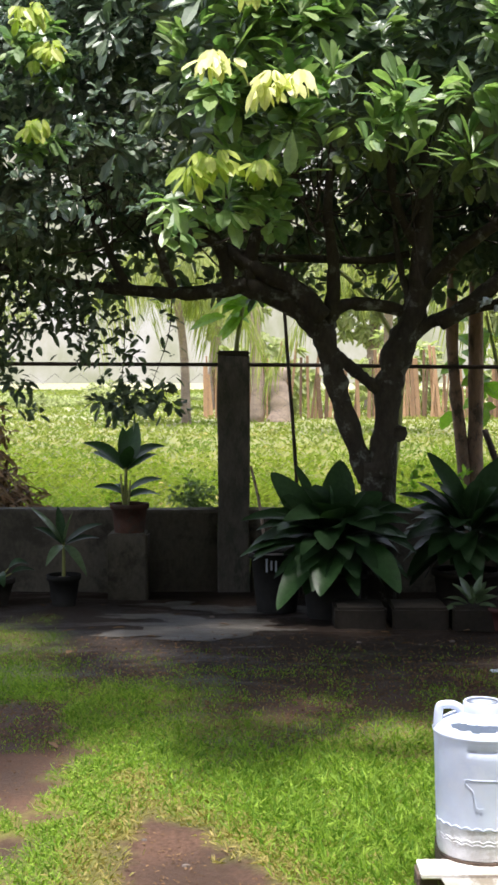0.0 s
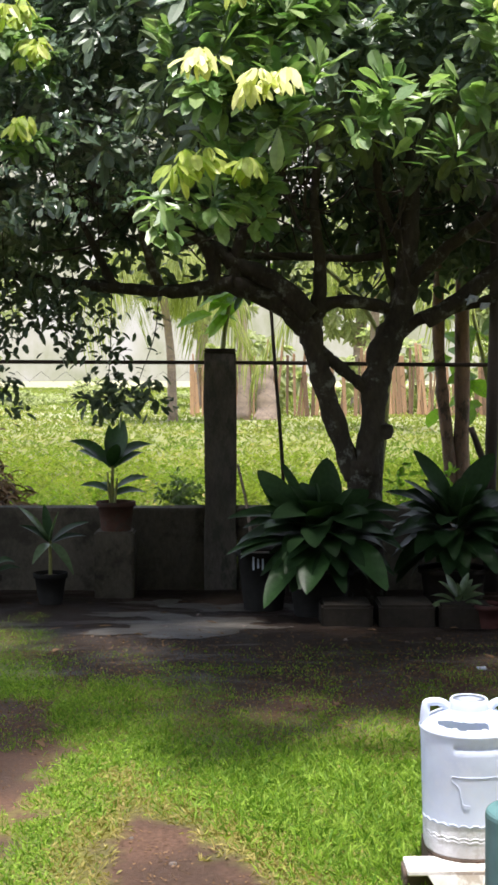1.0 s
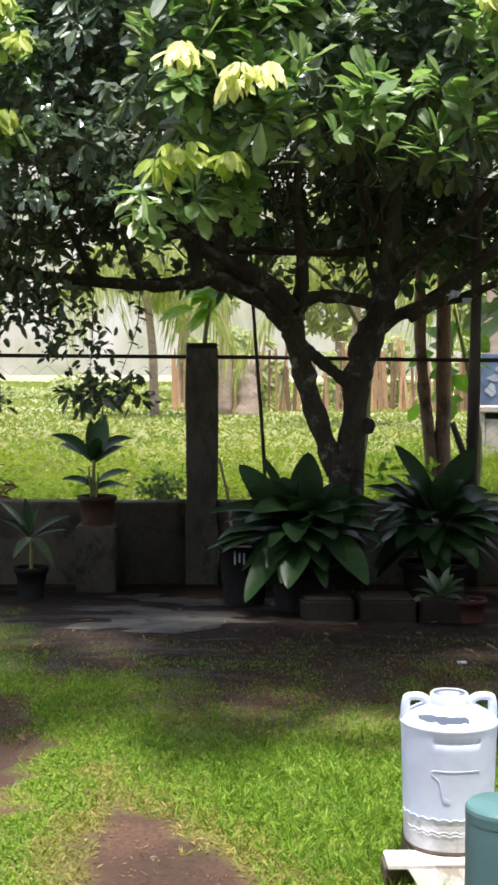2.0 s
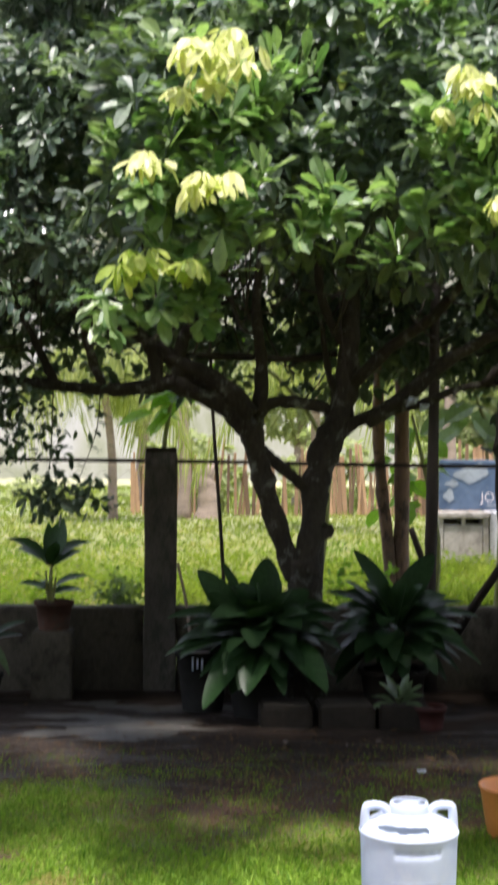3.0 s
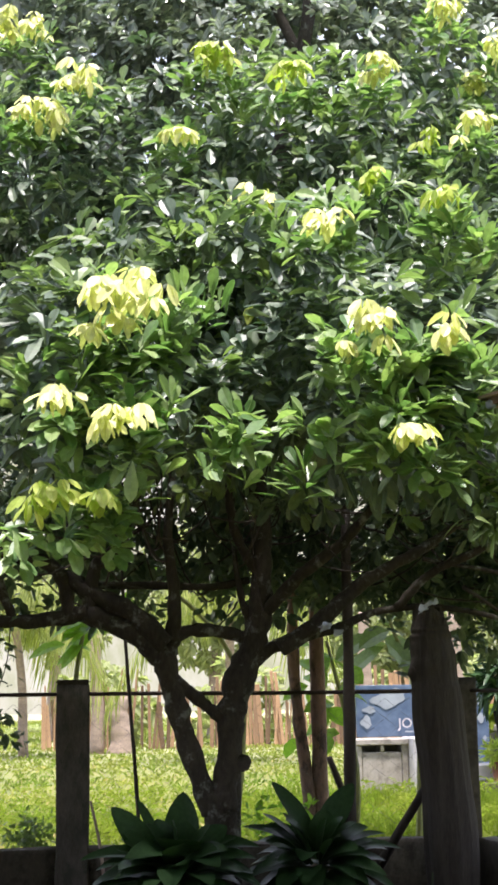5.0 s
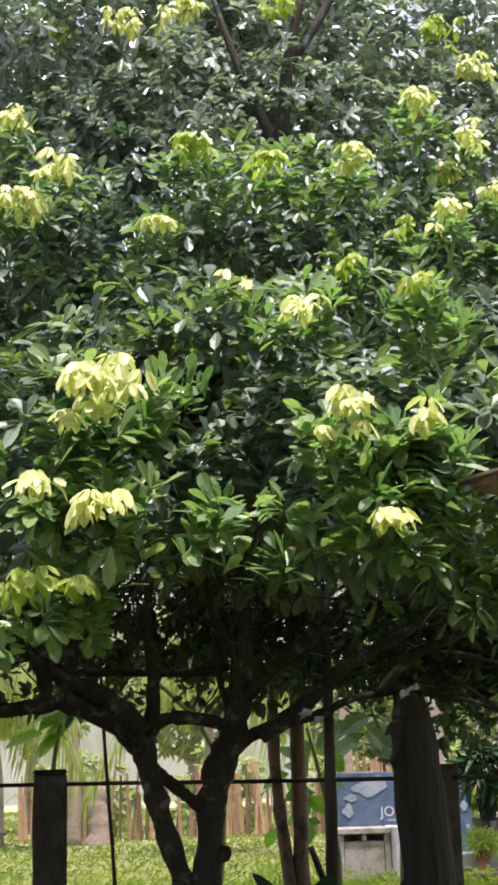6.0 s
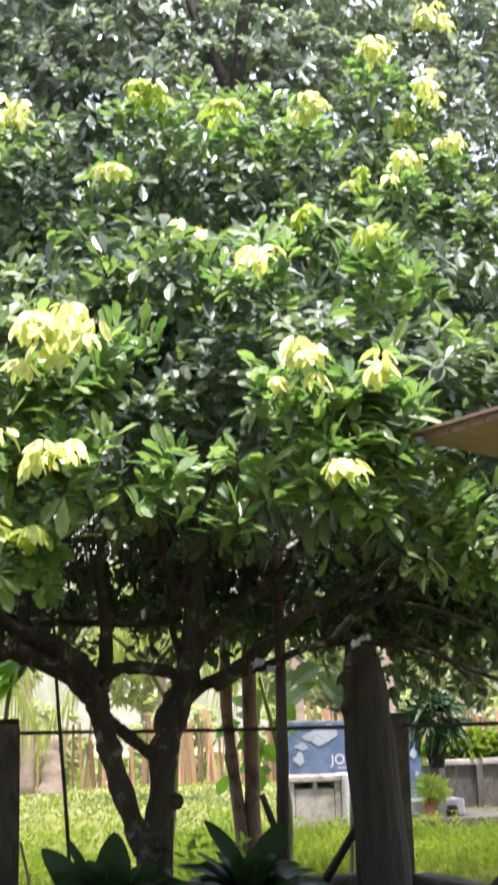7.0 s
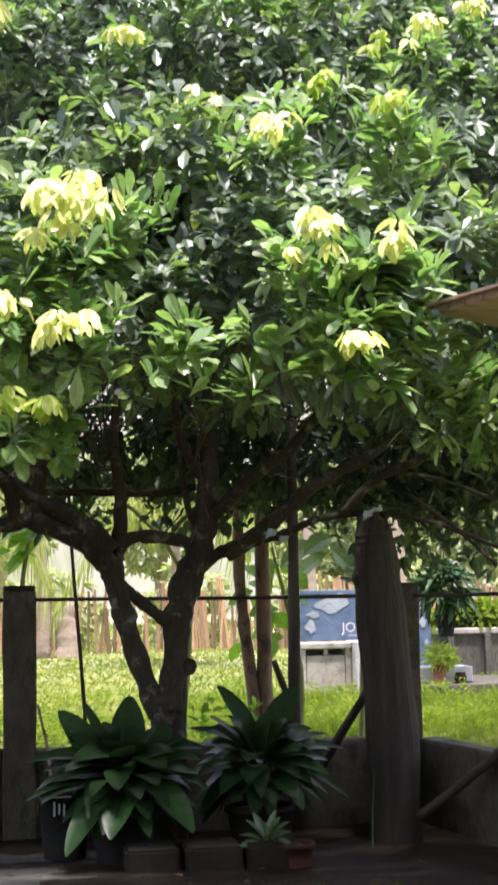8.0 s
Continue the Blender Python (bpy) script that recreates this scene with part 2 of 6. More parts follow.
def smooth_path(pts, radii, steps=5):
    """Catmull-Rom through the points, with the radii."""
    p = [np.array(q, float) for q in pts]
    p = [2 * p[0] - p[1]] + p + [2 * p[-1] - p[-2]]
    out, rad = [], []
    for i in range(1, len(p) - 2):
        for k in range(steps):
            u = k / steps
            a, b, c, d = p[i - 1:i + 3]
            out.append(0.5 * (2 * b + (c - a) * u + (2 * a - 5 * b + 4 * c - d) * u * u + (3 * b - a - 3 * c + d) * u ** 3))
            rad.append(radii[i - 1] * (1 - u) + radii[i] * u)
    out.append(p[-2])
    rad.append(radii[-1])
    return out, rad


def tube(pts, radii, sides=10, steps=5, wob=0.0, seed=0.0, flat=1.0):
    """A tapered round limb along the points, closed at both ends."""
    if not hasattr(radii, "__len__"):
        radii = [radii] * len(pts)
    path, rad = smooth_path(pts, radii, steps) if steps > 1 else ([np.array(q, float) for q in pts], list(radii))
    verts, faces = [], []
    n = len(path)
    a = None
    for i, (c, r) in enumerate(zip(path, rad)):
        t = path[min(i + 1, n - 1)] - path[max(i - 1, 0)]
        t = t / (np.linalg.norm(t) + 1e-9)
        if a is None:
            a = np.cross(t, np.array([0.1, 1.0, 0.2]) if abs(t[1]) < 0.8 else np.array([1.0, 0.1, 0.2]))
        a = a - t * float(np.dot(a, t))
        a /= np.linalg.norm(a)
        b = np.cross(t, a)
        for k in range(sides):
            w = 2 * math.pi * k / sides
            q = c + r * (math.cos(w) * a * flat + math.sin(w) * b)
            if wob:
                nv = noise.noise(Vector(q) * (0.35 / max(r, 0.01)) + Vector((seed, seed, seed)))
                q = q + wob * r * nv * (math.cos(w) * a + math.sin(w) * b)
            verts.append(tuple(q))
    for i in range(n - 1):
        for k in range(sides):
            k2 = (k + 1) % sides
            faces.append((i * sides + k, i * sides + k2, (i + 1) * sides + k2, (i + 1) * sides + k))
    faces.append(tuple(range(sides))[::-1])
    faces.append(tuple((n - 1) * sides + k for k in range(sides)))
    return verts, faces


def lathe(profile, cx, cy, sides=28, squash=1.0):
    """Turned shape from (radius, z) pairs; a zero radius closes it."""
    verts, faces, rows = [], [], []
    for r, z in profile:
        if r < 1e-6:
            rows.append([len(verts)])
            verts.append((cx, cy, z))
        else:
            rows.append(list(range(len(verts), len(verts) + sides)))
            verts += [(cx + r * math.cos(2 * math.pi * k / sides), cy + squash * r * math.sin(2 * math.pi * k / sides), z) for k in range(sides)]
    for a, b in zip(rows, rows[1:]):
        for k in range(sides):
            k2 = (k + 1) % sides
            if len(a) == 1 and len(b) > 1:
                faces.append((a[0], b[k], b[k2]))
            elif len(b) == 1 and len(a) > 1:
                faces.append((a[k2], a[k], b[0]))
            elif len(a) > 1:
                faces.append((a[k], a[k2], b[k2], b[k]))
    return verts, faces


def unit(a):
    return a / (np.linalg.norm(a, axis=-1, keepdims=True) + 1e-9)


def leaves(base, way, up, length, width, droop=0.2, fold=0.25, rows=((0.25, 0.8), (0.6, 1.0), (0.85, 0.6))):
    """Many folded, drooping leaf blades at once: arrays of foot, direction, upper side, length and width."""
    base, way, up = np.asarray(base, float), unit(np.asarray(way, float)), np.asarray(up, float)
    n = len(base)
    length, width = np.broadcast_to(length, n)[:, None], np.broadcast_to(width, n)[:, None]
    droop = np.broadcast_to(droop, n)[:, None]
    side = unit(np.cross(way, up))
    top = np.cross(side, way)
    down = np.array([0, 0, -1.0])

    def mid(u):
        return base + length * (u * way + droop * u * u * down)
    cols = [mid(0.0)]
    for u, w in rows:
        c = mid(u)
        lift = width * w * fold * 0.5
        cols += [c - side * width * w * 0.5 + top * lift, c, c + side * width * w * 0.5 + top * lift]
    cols.append(mid(1.0))
    k = len(cols)
    verts = np.stack(cols, 1).reshape(-1, 3)
    cell = [(0, 2, 1), (0, 3, 2)]
    for i in range(len(rows) - 1):
        a, b = 1 + 3 * i, 4 + 3 * i
        cell += [(a, a + 1, b + 1, b), (a + 1, a + 2, b + 2, b + 1)]
    a = 1 + 3 * (len(rows) - 1)
    cell += [(a, a + 1, k - 1), (a + 1, a + 2, k - 1)]
    faces = []
    for c in cell:
        faces.append((np.arange(n)[:, None] * k + np.array(c)[None, :]).tolist())
    return verts.tolist(), [f for fs in faces for f in fs]


LEAFLET = ((0.22, 0.75), (0.55, 1.0), (0.84, 0.68))
OBOVATE = ((0.28, 0.45), (0.62, 1.0), (0.88, 0.74))
BLADE = ((0.5, 0.85),)


def sprays(pos, out, count, length, width, spread=0.9, droop=0.25, seed=0, lift=0.35, fold=0.25, rows=LEAFLET):
    """Rosettes of leaflets at twig ends: count leaflets round each outward direction."""
    g = np.random.default_rng(seed)
    n = len(pos)
    P = np.repeat(pos, count, 0)
    O = np.repeat(unit(out), count, 0)
    rnd = unit(g.normal(size=(n * count, 3)))
    perp = unit(rnd - (rnd * O).sum(1, keepdims=True) * O)
    D = unit(O * g.uniform(0.1, 0.9, (n * count, 1)) + perp * spread + np.array([0, 0, 0.1]))
    U = unit(O * 0.6 + np.array([0, 0, lift + 0.4]) + 0.35 * g.normal(size=(n * count, 3)))
    L = length * g.uniform(0.65, 1.15, n * count)
    W = width * g.uniform(0.75, 1.15, n * count)
    F = P + O * g.uniform(-0.07, 0.03, (n * count, 1)) + perp * 0.012
    return leaves(F, D, U, L, W, droop * g.uniform(0.3, 1.6, n * count), fold, rows)


def shell(center, radii, n, seed, bias=5.0):
    """Points near the skin of an ellipsoid, and the way outwards."""
    g = np.random.default_rng(seed)
    u = unit(g.normal(size=(n, 3)))
    rho = g.uniform(0, 1, (n, 1)) ** (1 / bias)
    c, r = np.array(center), np.array(radii)
    lump = np.array([noise.noise(Vector((c + r * q) * 1.3)) for q in u])[:, None]
    pos = c + r * u * rho * (1 + 0.28 * lump)
    return pos, unit(u / r)


# ---- ground ----
def soil_amount(x, y):
    """0 grass .. 1 bare earth in the yard."""
    n = noise.noise(Vector((x * 2.3, y * 2.3, 0.5))) * 0.5 + noise.noise(Vector((x * 7, y * 7, 3.5))) * 0.35 + noise.noise(Vector((x * 17, y * 17, 5.5))) * 0.25
    if y > 9.1 or x > 3.2:
        return 0.1 + 0.25 * max(0.0, n)

    def inside(d):
        return max(0.0, min(1.0, 0.5 + (d + n * 0.26) / 0.12))
    left = inside(min(-0.57 - 0.13 * (y - 4.4) - x, y - 4.42, 6.05 - y))
    left_low = inside(min(-0.70 - x, 4.22 - y))
    front = inside(min(0.11 * (4.62 - y) + 0.02 + (x + 0.36), 0.66 * (4.62 - y) - (x + 0.36)))
    edge = 5.5 + 0.6 * max(0.0, min(1.0, (0.15 - x) / 0.5)) + 1.3 * max(0.0, min(1.0, (-0.8 - x) / 0.35))
    under = max(0.0, min(1.0, 0.5 + (y - edge - 0.05 + n * 1.1) / 1.1))
    return max(left, left_low, front, under)


def ground_height(x, y):
    h = 0.018 * noise.noise(Vector((x * 0.9, y * 0.9, 1))) + 0.006 * noise.noise(Vector((x * 6, y * 6, 2)))
    if y > 9.1:
        h += 0.05 * noise.noise(Vector((x * 0.3, y * 0.3, 7))) * min(1, (y - 9.1))
    return h


def axis(fine_lo, fine_hi, step, far):
    xs = list(np.arange(fine_lo, fine_hi + 1e-6, step))
    d = step
    lo, hi = xs[0], xs[-1]
    while hi < far:
        d *= 1.5
        hi += d
        lo -= d
        xs = [lo] + xs + [hi]
    return xs


gx, gy = axis(-2.2, 3.2, 0.04, 900), axis(3.0, 9.4, 0.04, 900)
gverts = [(x, y, ground_height(x, y)) for y in gy for x in gx]
nx = len(gx)
gfaces = [(j * nx + i, j * nx + i + 1, (j + 1) * nx + i + 1, (j + 1) * nx + i) for j in range(len(gy) - 1) for i in range(nx - 1)]


def ground_material():
    m = bpy.data.materials.new("yard_ground")
    m.use_nodes = True
    nt = m.node_tree
    b = nt.nodes["Principled BSDF"]
    at = nt.nodes.new("ShaderNodeAttribute")
    at.attribute_name = "bare"
    fine = noise_node(nt, 60, 8, 0.75)
    broad = noise_node(nt, 2.2, 5, 0.6)
    earth = ramp(nt, fine.outputs[0], [(0.3, (0.05, 0.028, 0.018)), (0.7, (0.15, 0.09, 0.062))])
    damp = ramp(nt, broad.outputs[0], [(0.4, (0.62, 0.6, 0.58)), (0.6, (1.05, 1.0, 0.97))])
    earth = mix(nt, 1.0, earth, damp, "MULTIPLY")
    turf = ramp(nt, fine.outputs[0], [(0.3, (0.11, 0.135, 0.03)), (0.7, (0.21, 0.235, 0.065))])
    turf2 = ramp(nt, broad.outputs[0], [(0.4, (0.8, 0.85, 0.8)), (0.62, (1.3, 1.1, 1.0))])
    turf = mix(nt, 1.0, turf, turf2, "MULTIPLY")
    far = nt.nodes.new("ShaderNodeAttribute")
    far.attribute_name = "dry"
    # pale tone mixed in with distance, in place of haze
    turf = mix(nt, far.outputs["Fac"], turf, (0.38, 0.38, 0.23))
    b.inputs["Specular IOR Level"].default_value = 0.25
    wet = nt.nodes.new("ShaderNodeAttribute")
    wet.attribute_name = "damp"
    # darkens the earth for the tree's shade, besides the wet
    shade_f = ramp(nt, wet.outputs["Fac"], [(0.0, (1, 1, 1)), (1.0, (0.3, 0.33, 0.32))])
    earth = mix(nt, 1.0, earth, shade_f, "MULTIPLY")
    col = mix(nt, at.outputs["Fac"], turf, earth)
    link(nt, col, b.inputs["Base Color"])
    rr = ramp(nt, broad.outputs[0], [(0.38, (0.55,) * 3), (0.6, (0.95,) * 3)])
    streak = noise_node(nt, 1.6, 5, 0.6, stretch=(0.8, 2.6, 1))
    pool = ramp(nt, streak.outputs[0], [(0.5, (0, 0, 0)), (0.6, (1, 1, 1))])
    pool = mix(nt, 1.0, pool, wet.outputs["Color"], "MULTIPLY")
    rr = mix(nt, pool, rr, (0.4, 0.4, 0.4))
    link(nt, rr, b.inputs["Roughness"])
    bp = nt.nodes.new("ShaderNodeBump")
    bp.inputs["Strength"].default_value = 0.7
    bp.inputs["Distance"].default_value = 0.02
    link(nt, fine.outputs[0], bp.inputs["Height"])
    link(nt, bp.outputs[0], b.inputs["Normal"])
    return m


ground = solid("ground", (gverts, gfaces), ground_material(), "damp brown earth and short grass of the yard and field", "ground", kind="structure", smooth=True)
# rain-soaked trodden earth by wall and pots, with the tree's shade painted in
damp_shade_att = ground.data.attributes.new("damp", "FLOAT", "POINT")
damp_shade_att.data.foreach_set("value", [max(0.0, min(1.0, (y - 5.6) / 1.1 + 0.4 * noise.noise(Vector((x, y, 8))))) if y < 9.1 else 0.0 for y in gy for x in gx])
# distance haze painted into the ground colour as a fade to pale straw
far_haze_att = ground.data.attributes.new("dry", "FLOAT", "POINT")
far_haze_att.data.foreach_set("value", [max(0.0, min(1.0, (y - 24) / 22)) for y in gy for x in gx])
att = ground.data.attributes.new("bare", "FLOAT", "POINT")
att.data.foreach_set("value", [soil_amount(x, y) for y in gy for x in gx])


def cement_patch():
    """Worn thin cement skin on the trodden earth, with a ragged outline."""
    xs, ys = np.arange(-1.2, 0.7, 0.02), np.arange(7.2, 8.62, 0.02)
    verts, faces, at_ = [], [], {}
    def inside(x, y):
        a = noise.noise(Vector((x * 1.6, y * 4.0, 2.2))) + 0.6 * noise.noise(Vector((x * 6, y * 9, 6.1)))
        d = 1 - ((x + 0.35) / 0.5) ** 2 - ((y - 7.72) / 0.3) ** 2
        e = 1 - ((x + 0.1) / 0.65) ** 2 - ((y - 8.4) / 0.16) ** 2
        return max(d, e) + 3.0 * a > 0.25
    for a, x in enumerate(xs):
        for b, y in enumerate(ys):
            if inside(x, y):
                at_[a, b] = len(verts)
                verts.append((x, y, ground_height(x, y) + 0.005 + 0.002 * noise.noise(Vector((x * 9, y * 9, 4)))))
    for a, b in at_:
        q = [(a, b), (a + 1, b), (a + 1, b + 1), (a, b + 1)]
        if all(k in at_ for k in q):
            faces.append([at_[k] for k in q])
    return verts, faces


solid("pavement", cement_patch(), M_CEMENT, "worn patch of wet grey cement in the shaded earth", "pavement", kind="structure", smooth=True)


def grass_patch(name, n, box, height, width, mat, label, keep, seed, lean=0.5):
    g = np.random.default_rng(seed)
    x, y = g.uniform(box[0], box[1], n), g.uniform(box[2], box[3], n)
    ok = np.array([g.uniform() < keep(a, b) for a, b in zip(x, y)])
    x, y = x[ok], y[ok]
    k = len(x)
    z = np.array([ground_height(a, b) for a, b in zip(x, y)]) - 0.004
    D = unit(np.c_[g.normal(size=(k, 2)) * lean, np.ones(k)])
    U = unit(np.c_[g.normal(size=(k, 2)), 0.3 * np.ones(k)])
    h = height * g.uniform(0.45, 1.2, k)
    geo = leaves(np.c_[x, y, z], D, U, h, width * g.uniform(0.7, 1.3, k), 0.3, 0.2, BLADE)
    return solid(name, geo, mat, label, "grass", kind="stuff")


def dry_ring(x, y):
    """Yellowed strip round the bare patch before the viewer."""
    d = min(0.11 * (4.62 - y) + 0.02 + (x + 0.36), 0.66 * (4.62 - y) - (x + 0.36)) + 0.12 * noise.noise(Vector((x * 5, y * 5, 7)))
    side = 0.14 if x < -0.4 else 0.38
    return max(0.0, min(1.0, 1.2 * (1 + d / side))) if d < 0 else 1.0


def lawn_keep(x, y):
    s = 1 - soil_amount(x, y)
    edge = 5.5 + 1.25 * max(0.0, min(1.0, (-0.15 - x) / 0.45)) + 0.25 * noise.noise(Vector((x * 3, y * 3, 17)))
    return s * s * (1 - 0.75 * dry_ring(x, y)) * max(0.14, min(1.0, 1.5 * (edge - y)))


grass_patch("lawn_grass", 95000, (-1.5, 1.7, 3.6, 6.9), 0.06, 0.006, M_GRASS, "short green lawn grass on damp earth", lawn_keep, 11, 0.6)
grass_patch("lawn_long_grass", 34000, (-0.35, 1.5, 3.7, 5.6), 0.088, 0.0075, M_GRASS, "longer bright green grass beside the drum",
            lambda x, y: lawn_keep(x, y) * max(0.1, min(1, 0.75 + 1.4 * noise.noise(Vector((x * 5, y * 4, 2))))) * (0.2 + 0.8 * max(0, min(1, (x + 0.25) * 2.2))), 12, 0.6)
grass_patch("dry_lawn_grass", 45000, (-1.0, 0.9, 3.6, 6.0), 0.05, 0.007, M_GRASS_DRY, "yellowed dry grass at the edge of the path",
            lambda x, y: (1 - soil_amount(x, y)) * max(0.08, dry_ring(x, y)), 13, 0.9)
grass_patch("shaded_grass", 100000, (-2.2, 1.9, 5.2, 8.2), 0.03, 0.005, M_GRASS, "sparse grass in the shade under the tree",
            lambda x, y: 0.6 * (1 - soil_amount(x, y)) + 0.6 * max(0, min(1, 7.3 - y)) * max(0.1, 0.5 + 2 * noise.noise(Vector((x * 4, y * 4, 6)))), 14)
def cover_leaves(name, n, box, size, mat, label, keep, seed, height=0.03):
    g = np.random.default_rng(seed)
    x, y = g.uniform(box[0], box[1], n), g.uniform(box[2], box[3], n)
    ok = np.array([g.uniform() < keep(a, b) for a, b in zip(x, y)])
    x, y = x[ok], y[ok]
    k = len(x)
    z = np.array([ground_height(a, b) for a, b in zip(x, y)]) + g.uniform(0.2, 1.0, k) * height
    D = np.c_[g.normal(size=(k, 2)), 0.35 + 0.3 * g.normal(size=k)]
    U = np.c_[0.35 * g.normal(size=(k, 2)), np.ones(k)]
    return solid(name, leaves(np.c_[x, y, z], D, U, size * g.uniform(0.6, 1.3, k), size * 0.38, 0.35, 0.3, LEAFLET), mat, label, "ground cover", kind="stuff")


cover_leaves("low_herbs", 26000, (-1.5, 1.5, 3.7, 6.8), 0.015, M_GRASS, "small-leaved green herbs mixed into the lawn",
             lambda x, y: lawn_keep(x, y) * max(0.15, min(1, 0.6 - 1.3 * x)), 21, 0.045)
cover_leaves("leaf_litter", 12000, (-1.3, 2.0, 5.3, 7.6), 0.02, M_DEAD, "small decaying leaf litter in the shade of the tree",
             lambda x, y: soil_amount(x, y) * max(0.0, min(1.0, 7.6 - y)), 29, 0.012)
cover_leaves("path_litter", 9000, (-1.4, 0.9, 3.6, 5.6), 0.014, M_DEAD, "tiny dry stalks and leaf bits on the bare path",
             lambda x, y: 0.9 * soil_amount(x, y) * max(0.1, 0.35 + 1.5 * noise.noise(Vector((x * 6, y * 6, 14)))), 30, 0.006)
cover_leaves("field_weeds", 44000, (-4.2, 7.0, 9.3, 19), 0.042, M_FIELD, "low bright green weeds covering the field",
             lambda x, y: max(0.05, 0.5 + 1.3 * noise.noise(Vector((x * 0.8, y * 0.5, 4)))), 22, 0.1)
cover_leaves("field_dry_leaves", 1800, (-6, 9, 11, 34), 0.13, M_GRASS_DRY, "dry yellow leaves and stalks in the field",
             lambda x, y: max(0.02, 0.2 + 1.4 * noise.noise(Vector((x * 0.5, y * 0.3, 9)))), 23, 0.08)
grass_patch("shady_corner_grass", 9000, (-2.2, -0.6, 5.9, 8.5), 0.06, 0.007, M_GRASS, "soft grass in the shade near the low wall", lawn_keep, 17)
grass_patch("near_field_grass", 120000, (-4.5, 7.5, 9.3, 18), 0.085, 0.01, M_FIELD, "bright green field grass beyond the wall", lambda x, y: 0.9, 15, 0.7)
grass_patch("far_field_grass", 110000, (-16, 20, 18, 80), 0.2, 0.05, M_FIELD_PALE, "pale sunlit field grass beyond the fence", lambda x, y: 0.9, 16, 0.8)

def weed_clumps(name, n, box, seed, mat, label, h=0.3):
    g = np.random.default_rng(seed)
    F, D, U, L = [], [], [], []
    for _ in range(n):
        cx, cy, k = g.uniform(box[0], box[1]), g.uniform(box[2], box[3]), g.uniform(0.5, 1.3)
        m = int(g.integers(30, 60))
        a = g.uniform(0, 2 * math.pi, m)
        rr_ = np.sqrt(g.uniform(0, 1, m)) * 0.16 * k
        F.append(np.c_[cx + rr_ * np.cos(a), cy + rr_ * np.sin(a), g.uniform(0.0, 0.8, m) * h * k])
        D.append(np.c_[np.cos(a), np.sin(a), g.uniform(0.1, 1.6, m)])
        U.append(np.c_[0.4 * g.normal(size=(m, 2)), np.ones(m)])
        L.append(np.full(m, 0.085 * k))
    L = np.concatenate(L)
    return solid(name, leaves(np.vstack(F), np.vstack(D), np.vstack(U), L * g.uniform(0.6, 1.3, len(L)), L * 0.34, 0.4, 0.3, LEAFLET), mat, label, "weeds", kind="stuff")


weed_clumps("weed_clumps", 330, (-4, 7, 13.2, 21), 26, M_FIELD, "knee-high bright green weeds in the field")
weed_clumps("bright_weeds", 150, (-4, 6, 13.2, 17), 27, M_FIELD, "fresh green leafy weeds behind the wall", 0.22)
grass_patch("tall_field_grass", 16000, (1.8, 7.5, 13.2, 19.0), 0.36, 0.014, M_FIELD, "tall bright grass beyond the corner of the wall", lambda x, y: max(0.1, 0.5 + 1.2 * noise.noise(Vector((x, y, 12)))), 28, 0.3)

# ---- wall, posts and fence ----
WALL_Y, WALL_TOP = 9.0, 0.545


def wall_run(x0, x1):
    return block(x0, WALL_Y, -0.15, x1, WALL_Y + 0.15, WALL_TOP, cuts=24, rough=0.012)


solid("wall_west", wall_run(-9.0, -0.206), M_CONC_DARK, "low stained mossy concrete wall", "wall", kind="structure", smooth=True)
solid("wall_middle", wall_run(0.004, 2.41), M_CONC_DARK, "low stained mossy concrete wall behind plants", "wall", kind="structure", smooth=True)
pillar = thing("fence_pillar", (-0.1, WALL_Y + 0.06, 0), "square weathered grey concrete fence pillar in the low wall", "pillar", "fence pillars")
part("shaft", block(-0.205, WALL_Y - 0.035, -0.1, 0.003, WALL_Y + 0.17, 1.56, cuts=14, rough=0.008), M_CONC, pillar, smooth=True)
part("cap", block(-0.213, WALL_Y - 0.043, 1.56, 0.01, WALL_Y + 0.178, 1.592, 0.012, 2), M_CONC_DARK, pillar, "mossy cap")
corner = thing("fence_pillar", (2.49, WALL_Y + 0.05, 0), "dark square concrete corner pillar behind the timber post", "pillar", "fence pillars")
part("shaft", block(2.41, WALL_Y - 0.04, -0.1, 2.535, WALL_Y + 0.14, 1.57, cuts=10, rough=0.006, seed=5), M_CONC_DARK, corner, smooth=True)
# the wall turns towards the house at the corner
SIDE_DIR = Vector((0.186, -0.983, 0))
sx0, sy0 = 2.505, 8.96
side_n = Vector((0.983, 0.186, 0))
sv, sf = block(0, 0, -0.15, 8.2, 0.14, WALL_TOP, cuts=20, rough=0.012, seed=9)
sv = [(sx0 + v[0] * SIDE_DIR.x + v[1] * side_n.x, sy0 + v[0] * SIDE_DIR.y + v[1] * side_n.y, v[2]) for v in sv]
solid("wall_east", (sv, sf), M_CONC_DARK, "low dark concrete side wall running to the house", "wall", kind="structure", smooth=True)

rail = thing("fence_rail", (-0.1, WALL_Y + 0.05, 1.5), "thin rusty iron pipe rail along the fence", "fence rail")
part("pipe", tube([(-9, WALL_Y + 0.02, 1.515), (-4, WALL_Y + 0.02, 1.512), (-0.1, WALL_Y + 0.02, 1.5), (1.2, WALL_Y + 0.02, 1.487), (2.48, WALL_Y + 0.03, 1.482)], 0.0135, 8, 4, 0.15), M_IRON, rail, smooth=True)
part("side_pipe", tube([(2.5, 9.0, 1.48), (2.78, 7.6, 1.483), (3.1, 5.9, 1.485), (3.9, 1.6, 1.485)], 0.0135, 8, 4, 0.15), M_IRON, rail, smooth=True)


